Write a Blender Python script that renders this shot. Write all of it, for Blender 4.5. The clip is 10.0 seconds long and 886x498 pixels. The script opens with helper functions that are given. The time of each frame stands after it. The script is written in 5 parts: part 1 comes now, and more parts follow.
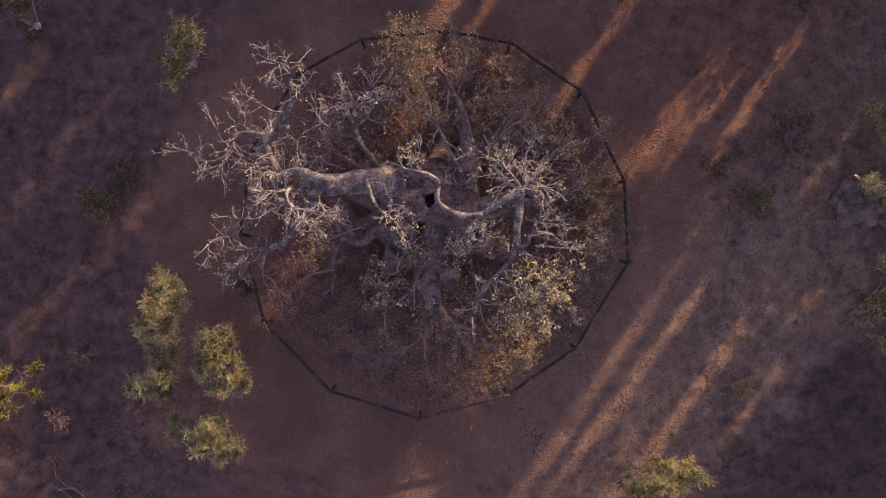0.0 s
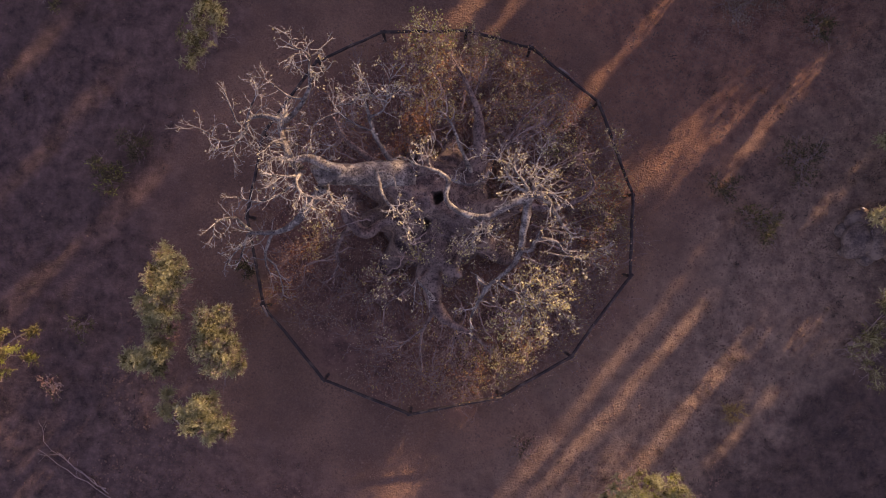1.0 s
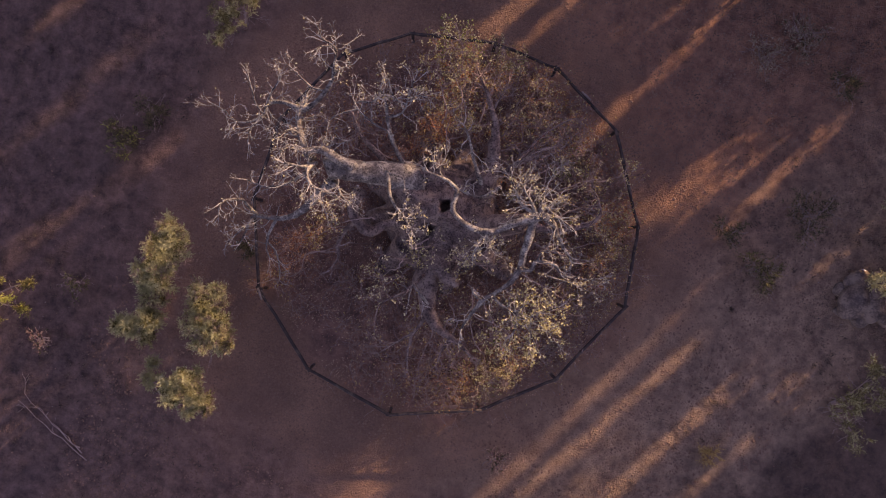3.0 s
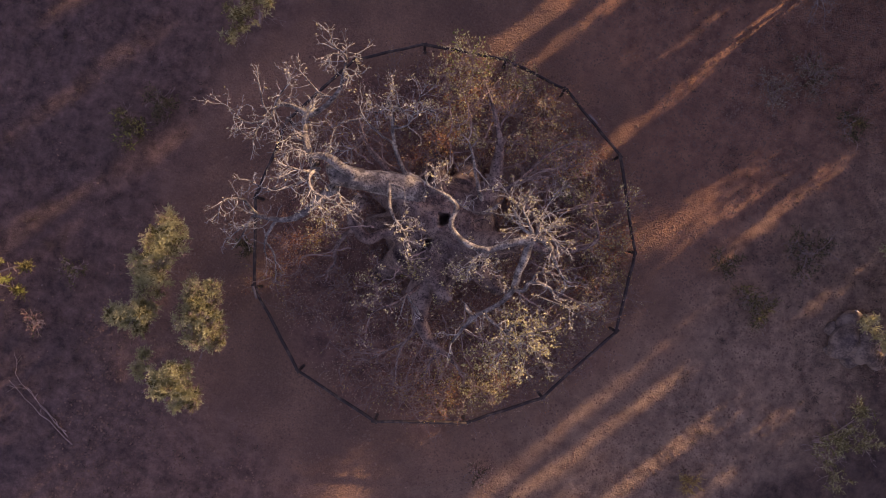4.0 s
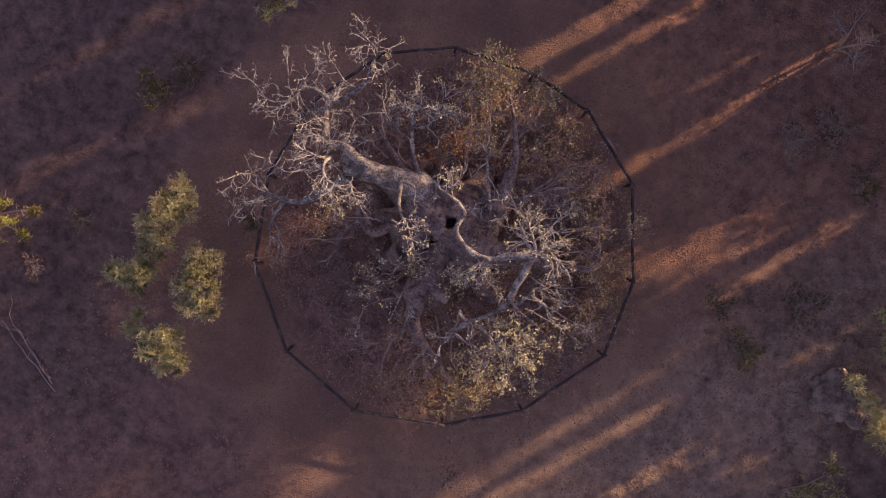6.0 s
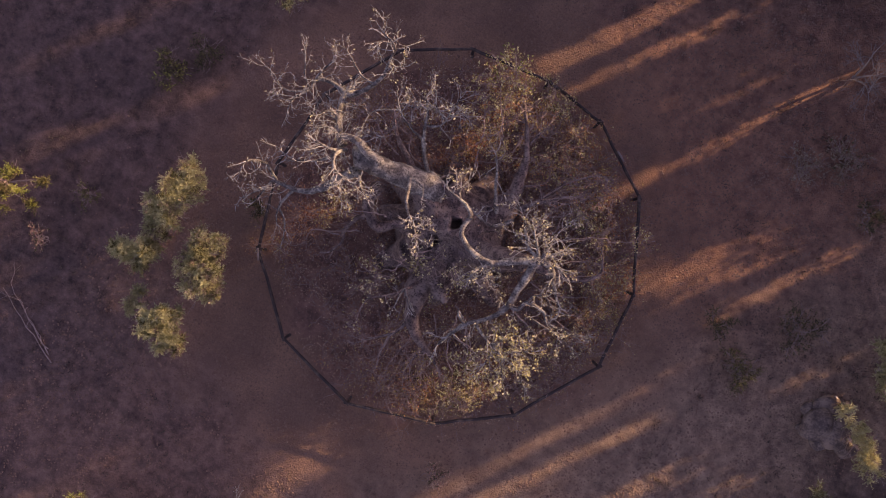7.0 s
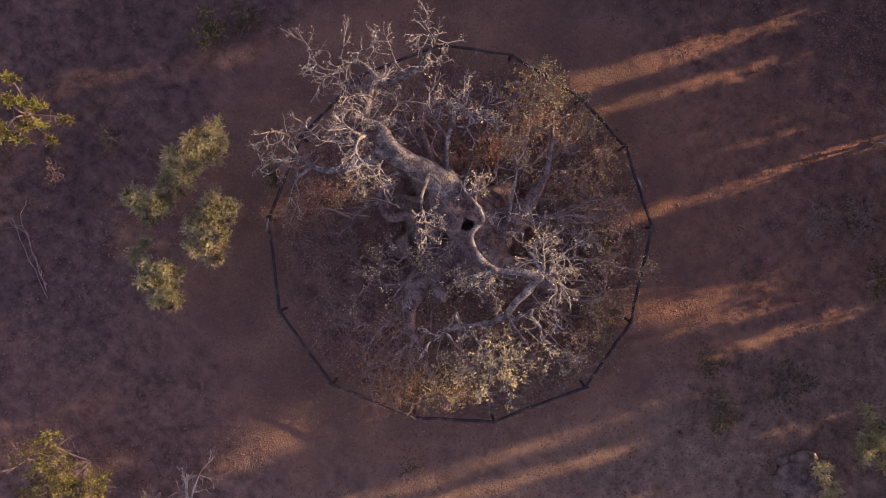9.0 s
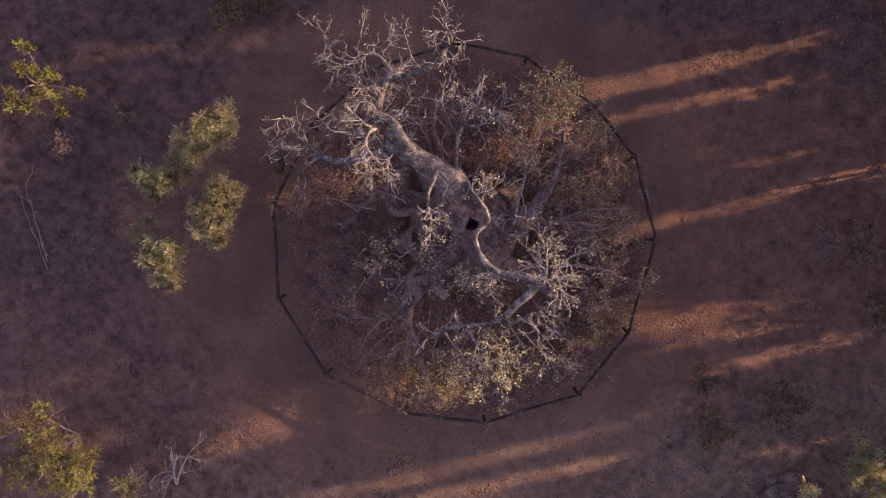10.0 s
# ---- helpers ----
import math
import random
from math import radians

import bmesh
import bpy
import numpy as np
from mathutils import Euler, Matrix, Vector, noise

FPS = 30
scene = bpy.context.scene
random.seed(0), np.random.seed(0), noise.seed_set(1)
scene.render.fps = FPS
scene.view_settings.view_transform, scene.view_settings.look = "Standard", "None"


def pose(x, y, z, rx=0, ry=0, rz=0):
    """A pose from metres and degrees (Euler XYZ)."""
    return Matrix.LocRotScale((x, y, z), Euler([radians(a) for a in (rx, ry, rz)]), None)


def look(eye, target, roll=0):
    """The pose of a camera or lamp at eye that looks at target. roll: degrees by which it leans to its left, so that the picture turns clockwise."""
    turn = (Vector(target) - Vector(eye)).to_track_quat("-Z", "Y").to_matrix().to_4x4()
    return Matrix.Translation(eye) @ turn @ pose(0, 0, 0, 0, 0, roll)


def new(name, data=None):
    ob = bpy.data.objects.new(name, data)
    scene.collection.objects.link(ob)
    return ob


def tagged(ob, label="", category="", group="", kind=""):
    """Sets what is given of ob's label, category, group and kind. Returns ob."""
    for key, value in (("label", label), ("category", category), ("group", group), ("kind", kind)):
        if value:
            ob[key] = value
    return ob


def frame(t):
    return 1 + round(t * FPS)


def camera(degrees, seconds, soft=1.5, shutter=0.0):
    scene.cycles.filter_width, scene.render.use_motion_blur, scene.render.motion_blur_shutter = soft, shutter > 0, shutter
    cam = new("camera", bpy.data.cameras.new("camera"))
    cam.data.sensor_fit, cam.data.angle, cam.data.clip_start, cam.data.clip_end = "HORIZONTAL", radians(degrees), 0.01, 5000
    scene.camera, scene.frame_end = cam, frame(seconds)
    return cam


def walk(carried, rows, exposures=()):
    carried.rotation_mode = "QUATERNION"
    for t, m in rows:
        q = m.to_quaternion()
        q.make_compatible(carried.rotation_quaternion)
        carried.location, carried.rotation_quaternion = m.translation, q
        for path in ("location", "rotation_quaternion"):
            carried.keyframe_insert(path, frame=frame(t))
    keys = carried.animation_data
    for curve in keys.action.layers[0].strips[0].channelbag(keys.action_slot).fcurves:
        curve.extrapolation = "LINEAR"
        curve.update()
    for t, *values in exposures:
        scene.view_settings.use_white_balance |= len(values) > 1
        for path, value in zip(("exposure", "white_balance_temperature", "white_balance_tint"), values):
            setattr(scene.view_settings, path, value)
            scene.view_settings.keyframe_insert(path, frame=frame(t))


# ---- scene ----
cam = camera(60.0, 10.0, 1.0)


PATH = [
    (0, 0.306, -0.721, 28.559, 0.965, -0.283, -0.346),
    (0.5, 0.263, -0.713, 28.591, 0.887, -0.268, 1.906),
    (1, 0.193, -0.720, 28.618, 0.792, -0.297, 4.366),
    (1.5, 0.108, -0.718, 28.629, 0.726, -0.366, 6.354),
    (2, 0.084, -0.679, 28.652, 0.643, -0.383, 8.292),
    (3.5, 0.242, -0.058, 28.780, 0.398, -0.121, 13.888),
    (4, 0.261, 0.210, 28.858, 0.303, -0.048, 15.999),
    (4.5, 0.244, 0.297, 28.929, 0.226, -0.009, 17.886),
    (5, 0.224, 0.380, 28.994, 0.119, 0.003, 19.858),
    (5.5, 0.205, 0.420, 29.048, 0.024, 0.037, 21.892),
    (7, 0.052, 0.462, 29.199, -0.200, 0.173, 28.096),
    (7.5, 0.023, 0.515, 29.220, -0.340, 0.274, 30.288),
    (8, -0.030, 0.569, 29.249, -0.489, 0.386, 32.749),
    (8.5, -0.094, 0.586, 29.278, -0.629, 0.478, 34.929),
    (9, -0.159, 0.592, 29.281, -0.748, 0.544, 36.967),
    (9.5, -0.224, 0.596, 29.289, -0.863, 0.583, 38.812),
    (10, -0.272, 0.584, 29.246, -1.004, 0.624, 40.830),
]
EXPOSURE = [(0, 1.06, 6950, 70), (10, 1.06, 6950, 70)]
walk(cam, [(t, pose(*row)) for t, *row in PATH], EXPOSURE)

# ---- light ----
SUN_UP = 14.0
TO_SUN = Vector((0.6 * math.cos(radians(SUN_UP)), 0.8 * math.cos(radians(SUN_UP)), math.sin(radians(SUN_UP))))
world = bpy.data.worlds.new("evening_sky")
scene.world = world
world.use_nodes = True
sky = world.node_tree.nodes.new("ShaderNodeTexSky")
sky.sky_type, sky.sun_disc = "NISHITA", False
sky.sun_elevation, sky.sun_rotation = radians(SUN_UP), math.atan2(0.6, 0.8)
world.node_tree.links.new(sky.outputs[0], world.node_tree.nodes["Background"].inputs[0])
world.node_tree.nodes["Background"].inputs[1].default_value = 0.13
sun = new("sun", bpy.data.lights.new("sun", "SUN"))
sun.data.energy, sun.data.angle, sun.data.color = 3.7, radians(0.85), (1.0, 0.895, 0.42)
sun.matrix_world = look((30, 40, 20), Vector((30, 40, 20)) - TO_SUN)


# ---- materials ----
def material(name, stops, scale, rough=0.85, bump=0.3, grain=40.0, island=0.0, thin=0.0, deep=0.03, weight=0.45, spots=0.0):
    """Colour from two scales of noise through a ramp of (place, colour) stops, with a relief of the same grain."""
    m = bpy.data.materials.new(name)
    m.use_nodes = True
    nt = m.node_tree
    bsdf = nt.nodes["Principled BSDF"]
    bsdf.inputs["Roughness"].default_value = rough
    bsdf.inputs["Specular IOR Level"].default_value = 0.25
    geo = nt.nodes.new("ShaderNodeNewGeometry")
    place = geo.outputs["Position"]
    wide, fine = nt.nodes.new("ShaderNodeTexNoise"), nt.nodes.new("ShaderNodeTexNoise")
    wide.inputs["Scale"].default_value, wide.inputs["Detail"].default_value = scale, 6
    fine.inputs["Scale"].default_value, fine.inputs["Detail"].default_value, fine.inputs["Roughness"].default_value = grain, 5, 0.65
    nt.links.new(place, wide.inputs[0]), nt.links.new(place, fine.inputs[0])
    both = nt.nodes.new("ShaderNodeMath")
    both.operation = "MULTIPLY_ADD"
    both.inputs[1].default_value = weight
    nt.links.new(fine.outputs[0], both.inputs[0]), nt.links.new(wide.outputs[0], both.inputs[2])
    value = both.outputs[0]
    if island:
        mix = nt.nodes.new("ShaderNodeMath")
        mix.operation = "MULTIPLY_ADD"
        mix.inputs[1].default_value = island
        nt.links.new(geo.outputs["Random Per Island"], mix.inputs[0]), nt.links.new(value, mix.inputs[2])
        less = nt.nodes.new("ShaderNodeMath")
        less.operation = "SUBTRACT"
        less.inputs[1].default_value = island / 2
        nt.links.new(mix.outputs[0], less.inputs[0])
        value = less.outputs[0]
    ramp = nt.nodes.new("ShaderNodeValToRGB")
    while len(ramp.color_ramp.elements) < len(stops):
        ramp.color_ramp.elements.new(0.5)
    for e, (at, colour) in zip(ramp.color_ramp.elements, stops):
        e.position, e.color = at, (*colour, 1)
    nt.links.new(value, ramp.inputs[0])
    nt.links.new(ramp.outputs[0], bsdf.inputs["Base Color"])
    if spots:
        cells, fade, mix = nt.nodes.new("ShaderNodeTexVoronoi"), nt.nodes.new("ShaderNodeMapRange"), nt.nodes.new("ShaderNodeMix")
        cells.inputs["Scale"].default_value = spots
        for i, v in ((1, 0.12), (2, 0.46), (3, 0.27), (4, 1.0)):
            fade.inputs[i].default_value = v
        nt.links.new(place, cells.inputs[0]), nt.links.new(cells.outputs["Distance"], fade.inputs[0])
        mix.data_type, mix.blend_type, mix.inputs[0].default_value = "RGBA", "MULTIPLY", 1.0
        nt.links.new(ramp.outputs[0], mix.inputs[6]), nt.links.new(fade.outputs[0], mix.inputs[7])
        nt.links.new(mix.outputs[2], bsdf.inputs["Base Color"])
    if bump:
        relief = nt.nodes.new("ShaderNodeBump")
        relief.inputs["Strength"].default_value, relief.inputs["Distance"].default_value = bump, deep
        nt.links.new(both.outputs[0], relief.inputs["Height"])
        nt.links.new(relief.outputs[0], bsdf.inputs["Normal"])
    if thin:
        glow, mixer = nt.nodes.new("ShaderNodeBsdfTranslucent"), nt.nodes.new("ShaderNodeMixShader")
        mixer.inputs[0].default_value = thin
        nt.links.new(ramp.outputs[0], glow.inputs[0])
        nt.links.new(bsdf.outputs[0], mixer.inputs[1]), nt.links.new(glow.outputs[0], mixer.inputs[2])
        nt.links.new(mixer.outputs[0], nt.nodes["Material Output"].inputs[0])
    return m


BARK = material("baobab_bark", [(0.62, (0.064, 0.043, 0.036)), (0.80, (0.138, 0.097, 0.079)), (0.98, (0.245, 0.183, 0.142))], 3.0, 0.85, 1.0, 14, deep=0.05, weight=0.7, spots=14.0)
LIMB_BARK = material("pale_limb_bark", [(0.62, (0.070, 0.060, 0.052)), (0.80, (0.155, 0.136, 0.113)), (0.97, (0.34, 0.315, 0.25))], 3.5, 0.8, 1.0, 16, deep=0.045, weight=0.65, spots=14.0)
TWIG_BARK = material("twig_bark", [(0.4, (0.14, 0.127, 0.108)), (0.9, (0.46, 0.435, 0.36))], 4.0, 0.8, 0.2, 25, 0.3)
DEAD_WOOD = material("dead_wood", [(0.4, (0.12, 0.095, 0.08)), (0.9, (0.29, 0.24, 0.20))], 4.0, 0.85, 0.3, 25)
# for shrubs, and for the baobab's shaded twigs, whose dimness it carries as colour
SHRUB_BARK = material("shrub_bark", [(0.4, (0.15, 0.107, 0.092)), (0.9, (0.34, 0.255, 0.21))], 4.0, 0.85, 0.3, 25)
FENCE_WOOD = material("dark_fence_wood", [(0.4, (0.017, 0.013, 0.012)), (0.75, (0.042, 0.032, 0.027)), (1.0, (0.15, 0.115, 0.085))], 3.0, 0.7, 0.3, 30)
ROCK = material("granite", [(0.45, (0.036, 0.027, 0.024)), (0.75, (0.088, 0.065, 0.053)), (1.0, (0.22, 0.165, 0.12))], 2.6, 0.9, 1.0, 14, weight=0.7)
PALE_STONE = material("pale_stone", [(0.3, (0.32, 0.30, 0.28)), (0.9, (0.62, 0.60, 0.56))], 6.0, 0.8, 0.4, 40)
YELLOW = material("yellow_leaves", [(0.3, (0.30, 0.235, 0.075)), (0.7, (0.48, 0.425, 0.175)), (1.0, (0.64, 0.59, 0.30))], 1.5, 0.6, 0, 30, 0.9, 0.35)
CREAM = material("pale_yellow_leaves", [(0.3, (0.34, 0.275, 0.115)), (0.7, (0.52, 0.455, 0.22)), (1.0, (0.67, 0.61, 0.35))], 1.5, 0.6, 0, 30, 0.9, 0.35)
RUSSET = material("russet_leaves", [(0.3, (0.20, 0.068, 0.038)), (0.7, (0.40, 0.155, 0.068)), (1.0, (0.54, 0.29, 0.12))], 1.5, 0.7, 0, 30, 0.9, 0.3)
BROWN = material("withered_leaves", [(0.3, (0.16, 0.090, 0.038)), (0.7, (0.36, 0.225, 0.078)), (1.0, (0.54, 0.42, 0.155))], 1.5, 0.7, 0, 30, 0.9, 0.3)
OLIVE = material("olive_leaves", [(0.3, (0.06, 0.055, 0.02)), (0.7, (0.15, 0.135, 0.04)), (1.0, (0.25, 0.22, 0.08))], 1.5, 0.6, 0, 30, 0.9, 0.3)
SAGE = material("sage_leaves", [(0.3, (0.22, 0.21, 0.095)), (0.7, (0.415, 0.40, 0.195)), (1.0, (0.56, 0.545, 0.30))], 1.5, 0.6, 0, 30, 0.45, 0.55)
LIME = material("lime_leaves", [(0.3, (0.13, 0.145, 0.025)), (0.7, (0.29, 0.31, 0.06)), (1.0, (0.45, 0.46, 0.12))], 1.5, 0.6, 0, 30, 0.9, 0.35)
DUSTY = material("dusty_brown_leaves", [(0.3, (0.15, 0.115, 0.075)), (0.7, (0.30, 0.235, 0.155)), (1.0, (0.42, 0.35, 0.24))], 1.5, 0.6, 0, 30, 0.45, 0.45)
GREEN = material("dark_green_leaves", [(0.3, (0.036, 0.034, 0.015)), (0.7, (0.085, 0.074, 0.032)), (1.0, (0.17, 0.14, 0.06))], 1.5, 0.6, 0, 30, 0.9, 0.25)
STRAW = material("dry_grass", [(0.3, (0.04, 0.03, 0.025)), (0.7, (0.085, 0.064, 0.05)), (1.0, (0.15, 0.115, 0.08))], 0.6, 0.8, 0, 30, 0.8, 0.2)
CLOD = material("soil_clods", [(0.2, (0.13, 0.078, 0.056)), (0.7, (0.195, 0.117, 0.078)), (1.0, (0.255, 0.158, 0.105))], 0.8, 0.9, 0, 30, 0.5)
LITTER = material("fallen_leaves", [(0.25, (0.140, 0.078, 0.061)), (0.65, (0.29, 0.153, 0.108)), (0.85, (0.40, 0.21, 0.13)), (1.0, (0.52, 0.37, 0.23))], 0.8, 0.8, 0, 30, 0.9)

RING = Vector((0.3, 0.6, 0))


def ground_material():
    """Red soil: a worn ring track, dry grassland outside it, dark litter under the tree; dimmer west and south-east
    painted in.
    """
    m = material("red_soil", [(0.55, (0.130, 0.076, 0.056)), (0.85, (0.228, 0.133, 0.085)), (1.0, (0.312, 0.181, 0.112))], 0.35, 0.95, 1.0, 15.0, deep=0.22, weight=0.7)
    nt = m.node_tree
    bsdf = nt.nodes["Principled BSDF"]
    soil = bsdf.inputs["Base Color"].links[0].from_socket
    geo = [n for n in nt.nodes if n.type == "NEW_GEOMETRY"][0]
    away = nt.nodes.new("ShaderNodeVectorMath")
    away.operation = "DISTANCE"
    away.inputs[1].default_value = RING
    nt.links.new(geo.outputs["Position"], away.inputs[0])
    rag = nt.nodes.new("ShaderNodeTexNoise")
    rag.inputs["Scale"].default_value, rag.inputs["Detail"].default_value = 0.5, 7
    nt.links.new(geo.outputs["Position"], rag.inputs[0])
    wave = nt.nodes.new("ShaderNodeMath")
    wave.operation = "MULTIPLY_ADD"
    wave.inputs[1].default_value = 5.0
    nt.links.new(rag.outputs[0], wave.inputs[0]), nt.links.new(away.outputs["Value"], wave.inputs[2])
    fine = nt.nodes.new("ShaderNodeTexNoise")
    fine.inputs["Scale"].default_value, fine.inputs["Detail"].default_value, fine.inputs["Roughness"].default_value = 1.7, 9, 0.76
    nt.links.new(geo.outputs["Position"], fine.inputs[0])

    def layer(below, place, a, b, dark, light, amount):
        span = nt.nodes.new("ShaderNodeMapRange")
        span.interpolation_type = "SMOOTHSTEP"
        for i, v in ((1, a), (2, b), (3, 0.0), (4, amount)):
            span.inputs[i].default_value = v
        nt.links.new(place, span.inputs[0])
        ramp = nt.nodes.new("ShaderNodeValToRGB")
        ramp.color_ramp.elements[0].position, ramp.color_ramp.elements[0].color = 0.35, (*dark, 1)
        ramp.color_ramp.elements[1].position, ramp.color_ramp.elements[1].color = 0.68, (*light, 1)
        nt.links.new(fine.outputs[0], ramp.inputs[0])
        mix = nt.nodes.new("ShaderNodeMix")
        mix.data_type = "RGBA"
        nt.links.new(span.outputs[0], mix.inputs[0]), nt.links.new(below, mix.inputs[6]), nt.links.new(ramp.outputs[0], mix.inputs[7])
        return mix.outputs[2]

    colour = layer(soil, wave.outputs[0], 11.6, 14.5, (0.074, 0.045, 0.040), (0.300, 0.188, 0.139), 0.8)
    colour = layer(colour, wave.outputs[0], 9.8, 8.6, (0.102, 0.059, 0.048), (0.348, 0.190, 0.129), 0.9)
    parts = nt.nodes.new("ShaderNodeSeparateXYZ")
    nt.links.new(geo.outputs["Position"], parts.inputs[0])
    # dark western grass; the dimmer light on that side is painted in too
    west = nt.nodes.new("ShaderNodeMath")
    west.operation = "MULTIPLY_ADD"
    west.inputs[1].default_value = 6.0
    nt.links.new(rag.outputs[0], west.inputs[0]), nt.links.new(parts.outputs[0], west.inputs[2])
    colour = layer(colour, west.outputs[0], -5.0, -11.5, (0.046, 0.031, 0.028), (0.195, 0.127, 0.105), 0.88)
    east = nt.nodes.new("ShaderNodeVectorMath")
    east.operation = "DOT_PRODUCT"
    east.inputs[1].default_value = (0.75, 0.66, 0)
    nt.links.new(geo.outputs["Position"], east.inputs[0])
    drift = nt.nodes.new("ShaderNodeMath")
    drift.operation = "MULTIPLY_ADD"
    drift.inputs[1].default_value = 7.0
    nt.links.new(rag.outputs[0], drift.inputs[0]), nt.links.new(east.outputs["Value"], drift.inputs[2])
    colour = layer(colour, drift.outputs[0], 9.0, 14.5, (0.180, 0.088, 0.060), (0.450, 0.222, 0.122), 0.78)
    south = nt.nodes.new("ShaderNodeVectorMath")
    south.operation = "DOT_PRODUCT"
    south.inputs[1].default_value = (0.8, -0.6, 0)
    nt.links.new(geo.outputs["Position"], south.inputs[0])
    sweep = nt.nodes.new("ShaderNodeMath")
    sweep.operation = "MULTIPLY_ADD"
    sweep.inputs[1].default_value = 6.0
    nt.links.new(rag.outputs[0], sweep.inputs[0]), nt.links.new(south.outputs["Value"], sweep.inputs[2])
    colour = layer(colour, sweep.outputs[0], 7.5, 13.0, (0.150, 0.099, 0.070), (0.470, 0.330, 0.208), 0.8)
    # shade of the growth at the south-east edge, painted into the soil colour
    colour = layer(colour, sweep.outputs[0], 15.6, 18.6, (0.041, 0.027, 0.024), (0.132, 0.086, 0.065), 0.88)
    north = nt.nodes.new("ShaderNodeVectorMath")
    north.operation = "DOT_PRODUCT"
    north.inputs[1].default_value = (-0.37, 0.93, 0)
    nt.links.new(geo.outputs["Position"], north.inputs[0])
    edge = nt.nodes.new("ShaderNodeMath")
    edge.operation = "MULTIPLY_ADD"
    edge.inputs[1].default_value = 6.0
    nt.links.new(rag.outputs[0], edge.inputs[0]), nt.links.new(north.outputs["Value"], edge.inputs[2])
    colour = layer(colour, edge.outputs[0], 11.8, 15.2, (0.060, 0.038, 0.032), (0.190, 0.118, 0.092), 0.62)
    # flat dark weeds in patches, off the worn track
    weeds = nt.nodes.new("ShaderNodeTexNoise")
    weeds.inputs["Scale"].default_value, weeds.inputs["Detail"].default_value, weeds.inputs["Roughness"].default_value = 1.25, 4, 0.55
    nt.links.new(geo.outputs["Position"], weeds.inputs[0])
    off = nt.nodes.new("ShaderNodeMapRange")
    for i, v in ((1, 11.5), (2, 14.0), (3, -0.25), (4, 0.0)):
        off.inputs[i].default_value = v
    nt.links.new(wave.outputs[0], off.inputs[0])
    patch = nt.nodes.new("ShaderNodeMath")
    patch.operation = "ADD"
    nt.links.new(weeds.outputs[0], patch.inputs[0]), nt.links.new(off.outputs[0], patch.inputs[1])
    colour = layer(colour, patch.outputs[0], 0.55, 0.70, (0.048, 0.035, 0.030), (0.120, 0.084, 0.065), 0.45)
    nt.links.new(colour, bsdf.inputs["Base Color"])
    return m


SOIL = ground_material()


# ---- makers ----
def mesh_of(name, verts, faces, mat, smooth=False):
    me = bpy.data.meshes.new(name)
    me.from_pydata([tuple(v) for v in verts], [], faces)
    if smooth:
        me.polygons.foreach_set("use_smooth", [True] * len(me.polygons))
    me.materials.append(mat)
    me.update()
    return me


def part(name, me, parent, label=""):
    ob = new(name, me)
    ob.parent = parent
    return tagged(ob, label) if label else ob


class Tubes:
    """Collects tapered, crooked tubes into one mesh."""

    def __init__(self):
        self.verts, self.faces = [], []

    def add(self, points, radii, sides=5, lumps=0.0, hollow=0.0):
        points = [Vector(p) for p in points]
        first, side = len(self.verts), None
        for i, (p, r) in enumerate(zip(points, radii)):
            way = points[min(i + 1, len(points) - 1)] - points[max(i - 1, 0)]
            if way.length < 1e-6:
                way = Vector((0, 0, 1))
            way.normalize()
            if side is None:
                side = way.orthogonal().normalized()
            side = (side - way * side.dot(way))
            side = side.normalized() if side.length > 1e-5 else way.orthogonal().normalized()
            up = way.cross(side)
            for k in range(sides):
                a = 2 * math.pi * k / sides
                out = side * math.cos(a) + up * math.sin(a)
                q = p + out * r
                if lumps:
                    q = p + out * r * (1 + lumps * (noise.noise(q * 2.3) + 0.6 * noise.noise(q * 6.1)))
                self.verts.append(q)
        n = len(points)
        tip = points[-1] + (points[-1] - points[-2]).normalized() * radii[-1] * 0.6
        if hollow:
            rim = [Vector(v) for v in self.verts[-sides:]]
            for inward, deep in ((0.82, -0.03), (0.7, 0.12), (0.55, hollow)):
                self.verts += [points[-1].lerp(v, inward) - way * deep for v in rim]
                n += 1
            tip = points[-1] - way * (hollow + 0.05)
        for i in range(n - 1):
            for k in range(sides):
                a, b = first + i * sides + k, first + i * sides + (k + 1) % sides
                self.faces.append((a, b, b + sides, a + sides))
        self.verts.append(tip)
        end = len(self.verts) - 1
        last = first + (n - 1) * sides
        for k in range(sides):
            self.faces.append((last + k, last + (k + 1) % sides, end))
        self.faces.append(tuple(first + k for k in reversed(range(sides))))

    def mesh(self, name, mat):
        return mesh_of(name, self.verts, self.faces, mat, True)


def curve(points, steps=6):
    """A smooth line through points of x, y, z, r."""
    pts = [np.array(p, float) for p in points]
    pts = [2 * pts[0] - pts[1]] + pts + [2 * pts[-1] - pts[-2]]
    out = []
    for i in range(1, len(pts) - 2):
        a, b, c, d = pts[i - 1:i + 3]
        for k in range(steps):
            t = k / steps
            out.append(0.5 * (2 * b + (c - a) * t + (2 * a - 5 * b + 4 * c - d) * t * t + (3 * b - a - 3 * c + d) * t ** 3))
    out.append(pts[-2])
    return out


def scatter_way(rng, flat=1.0):
    while True:
        v = Vector((rng.uniform(-1, 1), rng.uniform(-1, 1), rng.uniform(-1, 1)))
        if 0.05 < v.length < 1:
            v.z *= flat
            return v.normalized()


